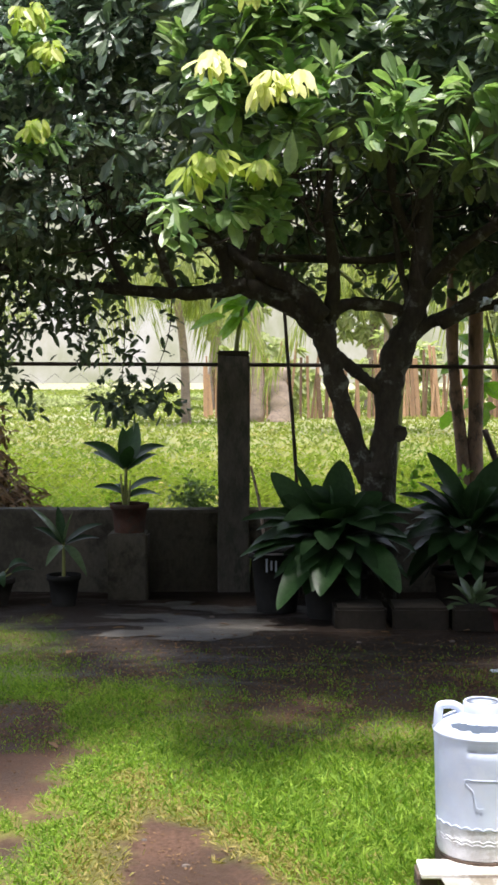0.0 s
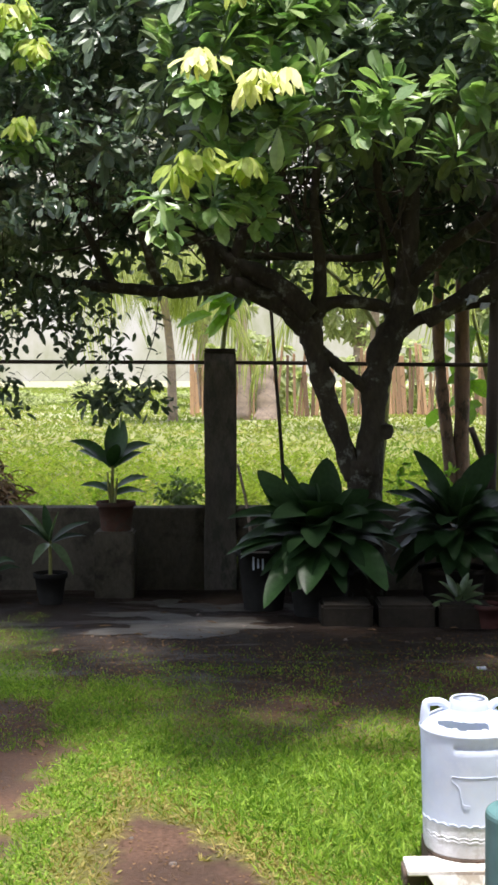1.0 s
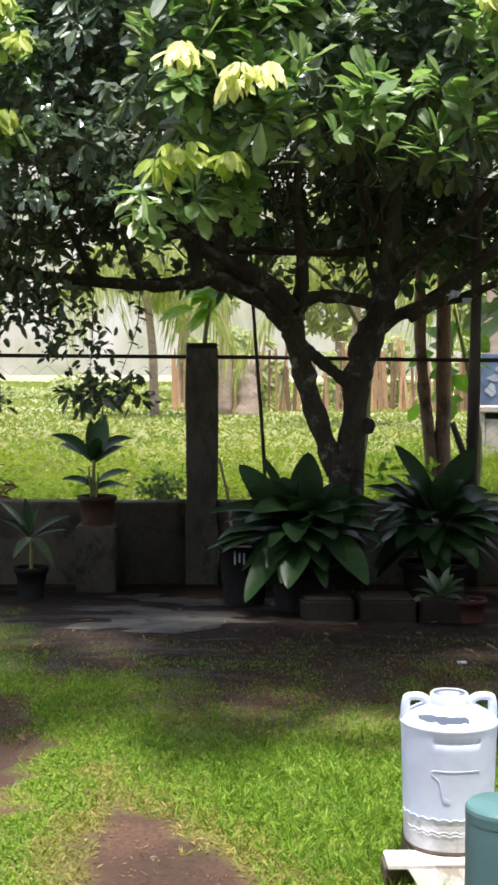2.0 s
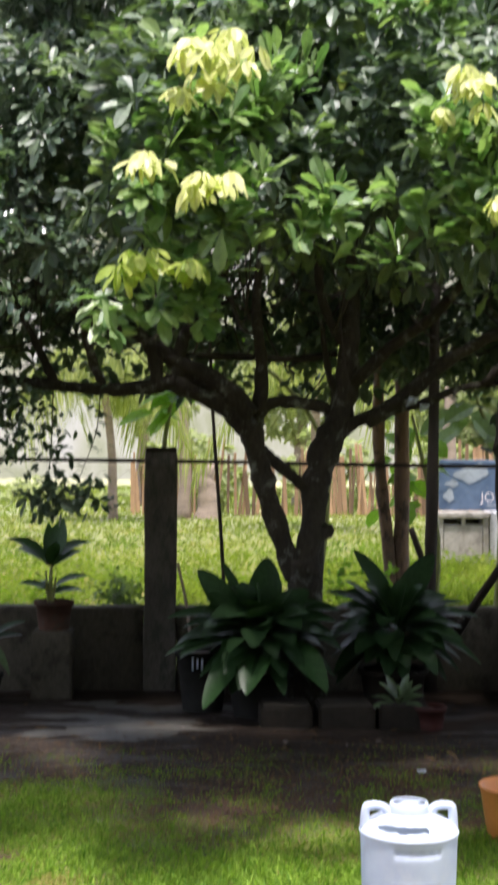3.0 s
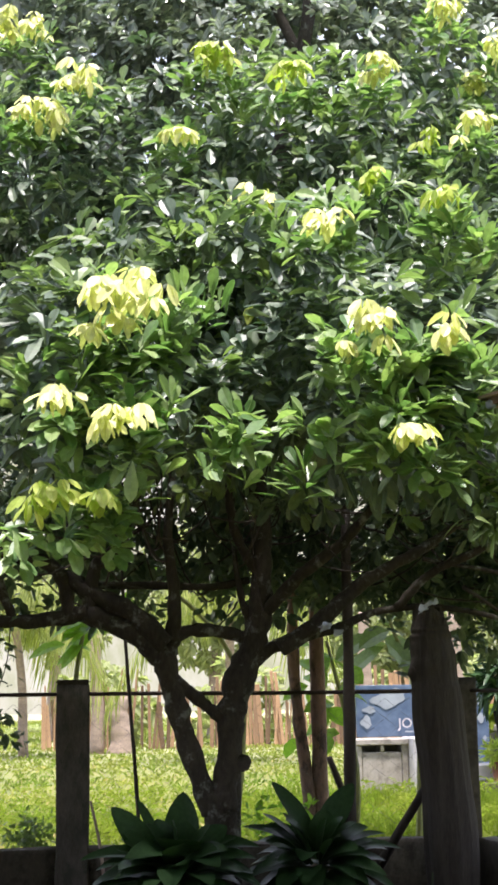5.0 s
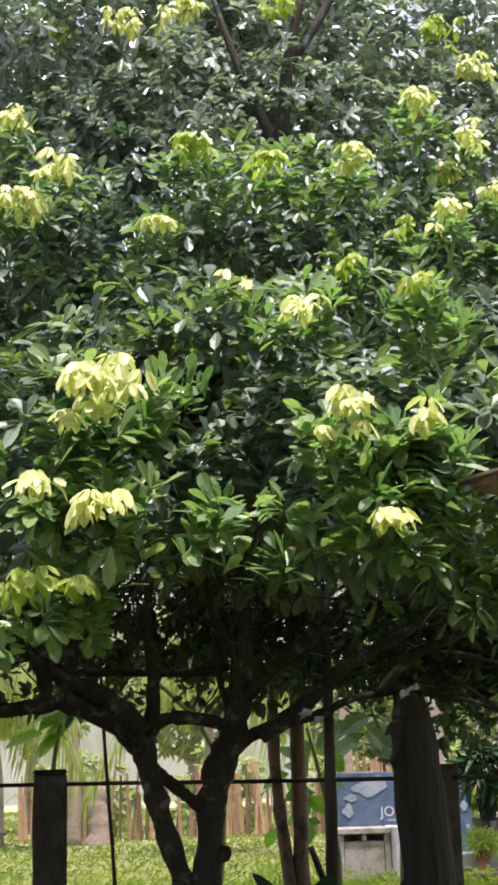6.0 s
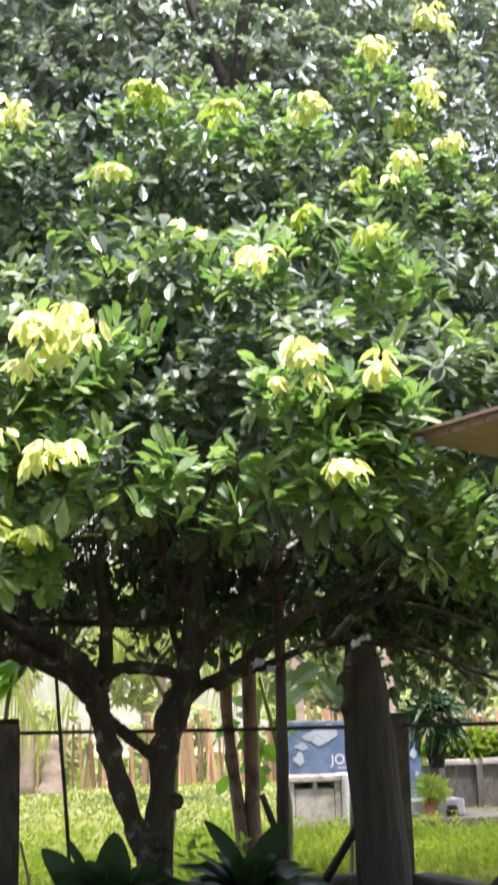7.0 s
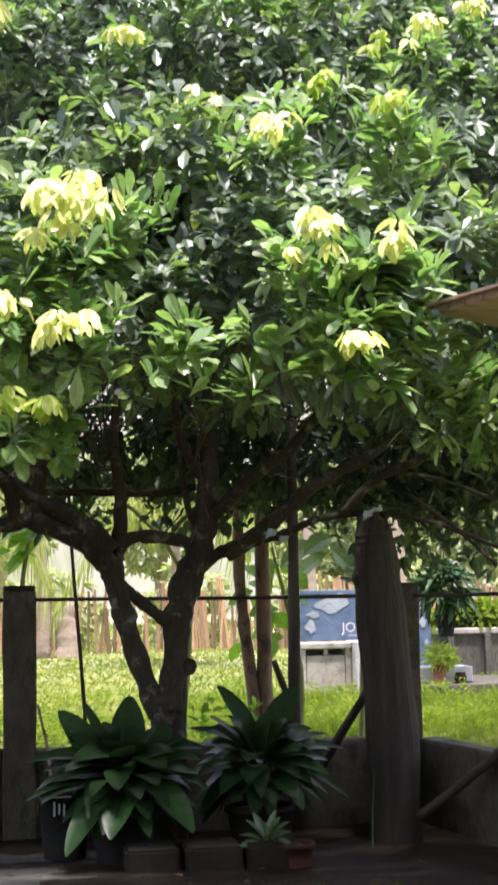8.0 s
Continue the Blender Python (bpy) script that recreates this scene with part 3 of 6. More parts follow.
def chain_link(x0, x1, z0, z1, y, pitch=0.08, r=0.0014):
    geos = []
    n = int((x1 - x0) / pitch)
    rows = int((z1 - z0) / (0.8 * pitch))
    for i in range(n):
        x = x0 + (i + 0.5) * pitch
        pts = [(x + (0.5 if (k + i) % 2 else -0.5) * pitch, y + (0.003 if k % 2 else -0.003), z0 + k * pitch * 0.8) for k in range(rows + 1)]
        geos.append(tube(pts, r, 3, 1))
    return merged(*geos)


mesh_thing = thing("wire_mesh", (1.0, WALL_Y + 0.05, WALL_TOP), "thin grey chain-link wire mesh under the fence rail", "wire fence")
part("wire", chain_link(-3.2, -0.22, WALL_TOP, 1.49, WALL_Y + 0.05), M_WIRE, mesh_thing)["kind"] = "stuff"
part("wire", chain_link(0.02, 2.4, WALL_TOP, 1.48, WALL_Y + 0.05), M_WIRE, mesh_thing)["kind"] = "stuff"

# thick timber post, slightly leaning, with a split top and a brace
post = thing("timber_post", (2.2, 8.4, 0), "thick dark weathered timber post standing before the wall", "post")
post_v, post_f = tube([(2.185, 8.4, -0.1), (2.19, 8.4, 0.5), (2.165, 8.4, 1.0), (2.125, 8.4, 1.5), (2.105, 8.4, 1.8), (2.09, 8.4, 1.985)], [0.165, 0.16, 0.158, 0.15, 0.13, 0.085], 40, 10, 0.1, 3)


def split_grain(v):
    """Lengthwise cracks and ridges in the old timber."""
    cx = 2.19 - 0.05 * max(0.0, v[2] - 0.5)
    a = math.atan2(v[1] - 8.4, v[0] - cx)
    k = 1 + 0.045 * noise.noise(Vector((4 * math.cos(a), 4 * math.sin(a), v[2] * 0.5))) + 0.05 * noise.noise(Vector((11 * math.cos(a), 11 * math.sin(a), v[2] * 0.8)))
    z = v[2] + (0.1 * noise.noise(Vector((5 * math.cos(a), 5 * math.sin(a), 3))) if v[2] > 1.9 else 0.0)
    return (cx + (v[0] - cx) * k, 8.4 + (v[1] - 8.4) * k, z)


part("shaft", ([split_grain(v) for v in post_v], post_f), M_POST, post)
part("knot", tube([(2.0, 8.38, 1.55), (1.975, 8.36, 1.6), (1.97, 8.36, 1.63)], [0.03, 0.03, 0.015], 8, 3, 0.3), M_POST, post, smooth=True)
prop = thing("leaning_prop", (1.86, 8.62, 0.3), "dark wooden stick leaning against the timber post", "stick")
part("stick", tube([(1.83, 8.85, 0.4), (1.95, 8.72, 0.64), (2.1, 8.56, 0.93)], [0.032, 0.03, 0.026], 8, 3, 0.2), M_STICK, prop, smooth=True)
lean_pole = thing("sagging_pole", (2.6, 8.2, 0.2), "dark bent pole lying against the side wall", "pole")
part("stick", tube([(2.28, 8.2, 0.16), (2.42, 8.1, 0.28), (2.56, 8.0, 0.42), (2.66, 7.9, 0.52), (2.78, 7.75, 0.72)], [0.034, 0.034, 0.032, 0.03, 0.027], 8, 4, 0.2), M_STICK, lean_pole, smooth=True)
stub = thing("broken_stick", (1.66, 8.86, 0.5), "short dark broken stick leaning by the slim post", "stick")
part("stick", tube([(1.525, 8.86, 1.08), (1.57, 8.87, 0.96), (1.62, 8.88, 0.82), (1.66, 8.92, 0.53)], [0.02, 0.022, 0.02, 0.02], 8, 3, 0.25), M_STICK, stub, smooth=True)
slim = thing("slim_post", (1.68, 8.92, 0), "slim dark wooden fence post", "post")
part("shaft", tube([(1.672, 8.92, -0.05), (1.668, 8.92, 0.8), (1.68, 8.92, 1.5), (1.69, 8.92, 2.7)], [0.046, 0.042, 0.038, 0.03], 9, 4, 0.25), M_STICK, slim, smooth=True)
stick = thing("thin_stick", (0.3, 8.85, 0), "thin dark stick standing by the fence", "stick")
part("shaft", tube([(0.335, 8.85, 0), (0.315, 8.85, 0.64), (0.281, 8.85, 1.16), (0.236, 8.85, 1.74), (0.213, 8.85, 2.14), (0.2, 8.85, 2.5)], [0.013, 0.0125, 0.012, 0.012, 0.011, 0.009], 7, 4, 0.3), M_STICK, stick, smooth=True)

# ---- the tree ----
tree = thing("fruit_tree", (0.8, 8.5, 0), "spreading tree with forked mottled trunk and glossy dark leaves", "tree")
part("trunk", tube([(0.80, 8.5, -0.1), (0.80, 8.5, 0.3), (0.795, 8.5, 0.7), (0.775, 8.5, 0.9)], [0.15, 0.12, 0.108, 0.1], 16, 5, 0.25, 1), M_BARK, tree, smooth=True)
BRANCH_LINES = [
    ([(0.745, 8.5, 0.78), (0.682, 8.5, 0.96), (0.61, 8.49, 1.14), (0.555, 8.49, 1.31), (0.515, 8.48, 1.49), (0.45, 8.47, 1.69), (0.29, 8.45, 1.85), (-0.02, 8.42, 1.985)], [0.07, 0.066, 0.066, 0.07, 0.074, 0.08, 0.072, 0.06]),
    ([(0.8, 8.5, 0.8), (0.84, 8.5, 1.08), (0.865, 8.5, 1.31), (0.905, 8.52, 1.54), (1.02, 8.55, 1.82), (1.07, 8.58, 2.11), (1.09, 8.62, 2.55), (1.05, 8.7, 3.3), (1.15, 8.8, 4.2)], [0.09, 0.083, 0.082, 0.092, 0.082, 0.068, 0.06, 0.045, 0.02]),
    ([(-0.02, 8.42, 1.985), (-0.2, 8.4, 1.95), (-0.49, 8.38, 1.935), (-0.78, 8.36, 1.96), (-1.02, 8.35, 1.98), (-1.4, 8.3, 2.05), (-1.9, 8.3, 2.3)], [0.055, 0.045, 0.04, 0.038, 0.034, 0.028, 0.015]),
    ([(0.96, 8.53, 1.64), (1.11, 8.5, 1.755), (1.32, 8.48, 1.83), (1.54, 8.45, 1.88), (1.76, 8.42, 1.97), (2.1, 8.4, 2.0), (2.5, 8.35, 1.93), (2.95, 8.3, 1.75), (3.3, 8.3, 1.7)], [0.05, 0.042, 0.036, 0.03, 0.025, 0.02, 0.017, 0.014, 0.01]),
    ([(0.47, 8.47, 1.7), (0.55, 8.48, 1.85), (0.73, 8.5, 1.875), (0.98, 8.55, 1.83)], [0.05, 0.042, 0.038, 0.04]),
    ([(0.52, 8.48, 1.57), (0.62, 8.48, 1.49), (0.71, 8.49, 1.42), (0.83, 8.5, 1.33)], [0.045, 0.038, 0.036, 0.05]),
    ([(-0.12, 8.41, 1.96), (-0.16, 8.4, 2.18), (-0.28, 8.35, 2.29), (-0.5, 8.3, 2.33), (-0.9, 8.2, 2.6)], [0.05, 0.042, 0.036, 0.03, 0.012]),
    ([(0.0, 8.42, 1.98), (0.03, 8.4, 2.25), (0.17, 8.35, 2.4), (0.3, 8.2, 2.8), (0.2, 7.8, 3.2)], [0.045, 0.04, 0.034, 0.025, 0.01]),
    ([(-0.45, 8.38, 1.94), (-0.54, 8.36, 2.18), (-0.62, 8.3, 2.6)], [0.032, 0.028, 0.012]),
    ([(-0.74, 8.36, 1.96), (-0.83, 8.34, 2.15), (-1.0, 8.3, 2.5)], [0.03, 0.026, 0.012]),
    ([(0.5, 8.47, 1.8), (0.52, 8.45, 2.1), (0.48, 8.4, 2.5), (0.55, 8.3, 3.2)], [0.05, 0.04, 0.03, 0.012]),
    ([(1.06, 8.56, 1.95), (1.3, 8.4, 2.2), (1.6, 8.2, 2.45), (1.9, 7.9, 2.9)], [0.045, 0.04, 0.03, 0.012]),
    ([(1.08, 8.6, 2.2), (0.9, 8.5, 2.5), (0.85, 8.3, 3.0), (0.95, 8.0, 3.6)], [0.035, 0.03, 0.022, 0.01]),
    ([(1.9, 8.41, 1.99), (2.1, 8.3, 2.2), (2.5, 8.1, 2.4), (3.0, 7.9, 2.8)], [0.03, 0.027, 0.022, 0.01]),
    ([(1.02, 8.55, 1.85), (0.94, 8.56, 2.1), (0.9, 8.56, 2.4)], [0.03, 0.022, 0.012]),
    ([(0.46, 8.42, 1.78), (0.24, 8.42, 1.99), (0.03, 8.42, 2.09), (-0.14, 8.42, 2.19), (-0.26, 8.42, 2.29), (-0.49, 8.42, 2.36)], [0.07, 0.062, 0.055, 0.05, 0.042, 0.025]),
    ([(-0.2, 8.6, 2.26), (0.03, 8.6, 2.17), (0.42, 8.6, 2.16), (0.77, 8.6, 2.15), (1.0, 8.6, 2.19)], [0.03, 0.026, 0.024, 0.024, 0.022]),
    ([(0.05, 8.5, 2.29), (0.14, 8.5, 2.37), (0.24, 8.5, 2.46), (0.38, 8.5, 2.54)], [0.02, 0.018, 0.016, 0.012]),
    ([(1.17, 8.45, 1.75), (1.42, 8.45, 1.92), (1.64, 8.45, 2.11), (1.86, 8.45, 2.25), (2.08, 8.45, 2.36), (2.35, 8.45, 2.54)], [0.055, 0.05, 0.044, 0.038, 0.034, 0.022]),
    ([(2.27, 8.2, 2.11), (2.55, 8.2, 1.91), (2.83, 8.2, 1.66)], [0.014, 0.012, 0.01]),
    ([(2.05, 8.3, 2.29), (2.19, 8.3, 2.26), (2.52, 8.3, 2.2), (2.88, 8.3, 2.07)], [0.016, 0.014, 0.012, 0.01]),
]
for i, (pts, rad) in enumerate(BRANCH_LINES):
    part("limb", tube(pts, rad, 12, 6, 0.35, i * 1.7), M_BARK, tree, smooth=True)
knob_v, knob_f = lathe([(0, -0.05), (0.035, -0.04), (0.05, 0), (0.04, 0.035), (0, 0.05)], 0, 0, 12)
part("knot", ([(0.925 + v[0] * 1.15, 8.47 + v[1], 1.075 + v[2] * 1.1) for v in knob_v], knob_f), M_BARK, tree, smooth=True)

CROWN = [
    ((0.0, 8.6, 3.25), (1.8, 2.1, 0.95), 640), ((1.8, 8.4, 3.3), (1.7, 2.1, 1.05), 640), ((0.9, 9.2, 4.4), (2.4, 2.2, 1.3), 760),
    ((-2.2, 9.0, 3.0), (1.7, 1.8, 1.05), 700), ((3.6, 8.6, 3.1), (1.6, 2.0, 1.2), 520), ((2.5, 9.7, 2.5), (1.5, 0.7, 0.5), 240), ((0.6, 9.8, 2.65), (1.6, 0.7, 0.4), 200), ((-0.2, 6.85, 2.9), (0.75, 0.7, 0.6), 200),
    ((1.7, 6.85, 3.0), (0.95, 0.7, 0.55), 230), ((1.5, 9.8, 5.6), (2.6, 1.9, 1.1), 620), ((-1.6, 8.6, 4.2), (1.6, 1.6, 1.1), 420), ((3.6, 9.4, 4.7), (1.7, 1.7, 1.3), 420),
    ((0.75, 7.4, 3.75), (0.7, 0.6, 0.45), 120), ((0.1, 7.7, 4.2), (0.8, 0.7, 0.5), 130), ((1.6, 8.0, 4.9), (0.9, 0.7, 0.5), 140),
    # here the outermost lumps and the two above z 5 are unseen shade casters
    ((2.9, 7.1, 2.7), (0.8, 0.8, 0.6), 180), ((0.8, 6.9, 2.75), (0.6, 0.5, 0.35), 100), ((2.55, 7.0, 2.5), (0.55, 0.4, 0.3), 90), ((-4.2, 8.8, 3.3), (1.8, 2.2, 1.3), 300), ((-1.6, 8.0, 2.7), (0.9, 0.8, 0.6), 200), ((5.6, 8.6, 3.3), (1.6, 2.2, 1.4), 300), ((-1.3, 4.9, 5.5), (1.25, 1.15, 0.4), 620), ((-1.6, 4.3, 5.6), (0.8, 1.2, 0.35), 340), ((-2.6, 7.0, 3.5), (1.2, 1.2, 0.9), 200),
]
# the skirt of the crown overhangs the yard
CROWN = [((0.86 * c[0], 0.86 * c[1], 1.5 + 0.86 * (c[2] - 1.5)), r, n) if c[1] < 7.6 and 0 > c[0] - 2.5 > -3 else (c, r, n) for c, r, n in CROWN]
# first two lumps are hidden inside the crown to shade the ground
CROWN += [((0.2, 6.85, 3.35), (1.0, 0.45, 0.3), 270), ((1.4, 7.0, 3.5), (0.6, 0.35, 0.3), 120), ((2.35, 7.3, 3.9), (0.8, 0.6, 0.55), 150), ((2.1, 7.2, 3.4), (0.6, 0.4, 0.4), 130)]
NEAR = 0.92
CROWN = [(tuple(NEAR * v for v in c[:2]) + (1.5 + NEAR * (c[2] - 1.5),), tuple(NEAR * v for v in r), n) if c[1] < 7.4 and c[2] < 4.2 and c[0] > -1 else (c, r, n) for c, r, n in CROWN]


def crown_points(lumps, seed, floor):
    P, O = [], []
    for i, (c, r, n) in enumerate(lumps):
        p, o = shell(c, r, n, seed + i)
        P.append(p)
        O.append(o)
    P, O = np.vstack(P), np.vstack(O)
    ok = np.array([q[2] > floor(q[0], q[1]) for q in P])
    return P[ok], O[ok]


def crown_floor(x, y):
    if x < -0.05 * y and y < 6.6:  # the front of the crown thins out towards this side
        return 4.4
    if x > 1.3 and y < 5.0 + 0.67 * (x - 1.4):  # clear of the shed roof
        return 2.8
    if 7.4 < y < 9.2 and -1.2 < x < 3:  # open hollow round the limbs
        return 2.62 + 0.1 * math.sin(4 * x)
    return (2.4 if y < 7.4 else 2.2) + 0.12 * math.sin(3 * x) - 0.16 * max(0, -x - 0.6) - 0.3 * max(0, x - 1.7)


cp, co = crown_points(CROWN, 40, crown_floor)
near = cp[:, 1] < 8.0
grey = (cp[:, 0] < -0.75 + 0.3 * np.sin(5 * cp[:, 2])) | (cp[:, 2] > 5.6)
back_row = ~grey & ~near
part("crown", sprays(cp[back_row], co[back_row], 13, 0.105, 0.048, seed=3, rows=OBOVATE), M_LEAF, tree, "dense glossy dark green leaves")["kind"] = "stuff"
front_row = ~grey & near
facing = unit(co[front_row] + np.array((0, -0.35, 0.35)))
part("crown", sprays(cp[front_row], facing, 10, 0.128, 0.053, seed=33, rows=OBOVATE, spread=1.0), M_LEAF, tree, "large glossy dark green leaves in whorls")["kind"] = "stuff"
part("crown", sprays(cp[grey], co[grey], 16, 0.092, 0.044, seed=13), M_LEAF_BACK, tree, "smaller grey-green leaves, lightened for haze")["kind"] = "stuff"
# lighter leaf colour only on the upper front, painting the crown's sunny side
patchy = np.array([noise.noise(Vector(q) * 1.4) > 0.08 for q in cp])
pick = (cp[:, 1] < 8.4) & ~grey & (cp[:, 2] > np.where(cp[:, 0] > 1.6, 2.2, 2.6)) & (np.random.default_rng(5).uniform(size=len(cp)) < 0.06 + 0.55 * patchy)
part("crown", sprays(cp[pick] + co[pick] * 0.06, unit(co[pick] + np.array((0, -0.35, 0.45))), 9, 0.125, 0.053, seed=4, rows=OBOVATE, spread=1.0), M_LEAF_MID, tree, "fresh mid-green leaves, colour lightened to show the sunny side")["kind"] = "stuff"
# denser small leaves on the left side of the crown
g = np.random.default_rng(61)
n = 1700
side_p = np.c_[g.uniform(-2.3, -0.05, n), np.zeros(n), g.uniform(2.12, 4.9, n)]
side_p[:, 1] = 6.6 + 0.5 * (side_p[:, 2] - 2.12) + 1.1 * g.uniform(0, 1, n) ** 1.5
edge_x = -0.28 + 0.1 * np.sin(4 * side_p[:, 2]) - 0.12 * np.clip(side_p[:, 2] - 3.2, 0, 2)
lumpy = np.array([noise.noise(Vector(q) * 2.1) for q in side_p])
keep = (side_p[:, 0] < edge_x) & (lumpy > -0.22) & (side_p[:, 2] > 2.3 - 0.3 * np.clip(-side_p[:, 0] - 0.9, 0, 1) + 0.35 * lumpy)
side_p = side_p[keep]
side_o = unit(np.tile((0.0, -0.7, 0.45), (len(side_p), 1)) + 0.6 * g.normal(size=side_p.shape))
part("crown", sprays(side_p, side_o, 13, 0.072, 0.034, seed=62, rows=OBOVATE), M_LEAF_SMALL, tree, "small shiny dark blue-green leaves")["kind"] = "stuff"
# thin dark leaves and twigs between the limbs
g = np.random.default_rng(6)
lp = np.c_[g.uniform(-1.9, 3.4, 800), g.uniform(8.9, 10.2, 800), g.uniform(1.95, 2.7, 800)]
lp = lp[g.uniform(size=len(lp)) < 0.25 + 0.75 * np.clip((lp[:, 2] - 1.95) / 0.45, 0, 1)]
corner_p = np.c_[g.uniform(2.2, 4.3, 420), g.uniform(8.9, 10.2, 420), 1.62 + 1.15 * g.uniform(0, 1, 420) ** 0.6]
part("inner_leaves", sprays(corner_p, g.normal(size=(420, 3)), 7, 0.12, 0.05, seed=18), M_LEAF, tree)["kind"] = "stuff"
part("inner_leaves", sprays(lp, g.normal(size=(len(lp), 3)), 6, 0.11, 0.05, seed=8), M_LEAF, tree)["kind"] = "stuff"
twigs = []
for q in lp[::3]:
    q = q - np.array((0, g.uniform(0, 1.4), -0.15))
    d = g.normal(size=3) * (0.2, 0.2, 0.1)
    twigs.append(tube([q - d, q, q + d + (0, 0, 0.25)], [0.007, 0.006, 0.003], 4, 3))
part("twig_mass", merged(*twigs), M_STICK, tree)["kind"] = "stuff"

# flushes of new leaves: place, width and height of each
FLUSH_LOW = [
    (0.15, 5.20, 3.02, 0.39, 0.27), (1.07, 5.15, 2.92, 0.24, 0.20), (1.40, 5.10, 2.89, 0.11, 0.11), (-0.10, 5.05, 2.59, 0.19, 0.12), (0.13, 5.05, 2.50, 0.24, 0.13),
    (1.22, 5.00, 2.47, 0.19, 0.12), (0.78, 6.30, 3.87, 0.23, 0.16), (0.98, 5.50, 3.47, 0.25, 0.12),
]
FLUSH_HIGH = [
    (-0.29, 6.90, 4.57, 0.30, 0.20), (-0.07, 6.90, 4.74, 0.26, 0.15), (0.45, 6.60, 4.31, 0.20, 0.13), (1.51, 6.70, 4.77, 0.20, 0.18), (2.09, 6.90, 4.56, 0.19, 0.14),
    (-0.48, 8.20, 5.70, 0.41, 0.20), (2.48, 8.20, 5.42, 0.17, 0.15), (2.15, 7.60, 5.61, 0.21, 0.21), (2.46, 7.60, 5.37, 0.18, 0.16), (2.50, 8.20, 5.43, 0.17, 0.15),
    (2.67, 7.80, 5.09, 0.16, 0.16),
]
FLUSH_GREEN = [
    (-0.14, 5.10, 2.22, 0.23, 0.16), (0.05, 5.20, 2.22, 0.13, 0.09), (0.66, 6.80, 4.85, 0.27, 0.18), (1.02, 6.70, 4.69, 0.24, 0.15), (1.43, 6.50, 4.07, 0.14, 0.11),
    (1.97, 7.40, 4.64, 0.17, 0.12), (1.53, 5.60, 3.63, 0.19, 0.11), (0.77, 6.20, 3.25, 0.13, 0.09), (-1.03, 7.00, 3.08, 0.20, 0.14), (-1.12, 7.00, 3.27, 0.18, 0.18),
    (-1.05, 6.90, 2.66, 0.13, 0.16), (-0.11, 10.80, 7.77, 0.35, 0.30),
]


def flush(owner, place, w, h, seed, mat, label):
    """Umbrellas of limp new leaves hanging round the tips of a few twigs."""
    g = np.random.default_rng(seed)
    k = max(4, int(round(w * max(h, 0.08) / 0.0036)))
    per = 6
    u = g.uniform(-1, 1, k)
    tip = np.c_[u * (0.5 * w - 0.03), g.normal(size=k) * 0.05, (0.5 - g.uniform(0, 1, k) ** 1.5) * max(h - 0.06, 0.012) + 0.03 - 0.25 * h * u * u] + np.array(place)
    tip = np.repeat(tip, per, 0)
    a = np.tile(np.arange(per) * 2 * math.pi / per, k) + g.uniform(-0.35, 0.35, per * k)
    out = np.c_[np.cos(a), np.sin(a), np.zeros(per * k)]
    way = out * g.uniform(0.2, 0.8, (per * k, 1)) + np.array((0, -0.12, -0.75)) + 0.2 * g.normal(size=(per * k, 3))
    up = out + np.array((0, -0.6, 0.45)) + 0.3 * g.normal(size=(per * k, 3))
    size = 0.068 * g.uniform(0.65, 1.3, per * k)
    return part("young_leaves", leaves(tip + out * 0.015, way, up, size, 0.52 * size, 0.12, 0.25, LEAFLET), mat, owner, label)


for i, (x, y, z, w, h) in enumerate(FLUSH_LOW + FLUSH_HIGH):
    k = 0.95 * (NEAR if y < 6 else 1.0)
    flush(tree, (k * x, k * y, 1.5 + k * (z - 1.5)), k * w, k * h, 200 + i, M_LEAF_YOUNG, "drooping pale yellow young leaves")
for i, (x, y, z, w, h) in enumerate(FLUSH_GREEN):
    k = 0.96 * (NEAR if y < 6 else 1.0)
    flush(tree, (k * x, k * y, 1.5 + k * (z - 1.5)), k * w, k * h, 240 + i, M_LEAF_FLUSH, "drooping yellow-green new leaves")
for i, (x, y, z, w, h) in enumerate(FLUSH_LOW + FLUSH_HIGH + FLUSH_GREEN):
    g = np.random.default_rng(280 + i)
    n = 5 + int(30 * w)
    k = NEAR if y < 6 else 1.0
    x, y, z = k * x, k * y, 1.5 + k * (z - 1.5)
    q = np.c_[x + g.uniform(-0.6, 0.6, n) * w, y + 0.06 + g.normal(size=n) * 0.05, z - 0.55 * h + g.normal(size=n) * 0.05]
    part("fresh_leaves", sprays(q, np.tile((0.0, -0.6, 0.65), (n, 1)) + 0.35 * g.normal(size=(n, 3)), 8, 0.115, 0.05, seed=300 + i, rows=OBOVATE), M_LEAF_FRESH, tree, "light green fresh leaves")

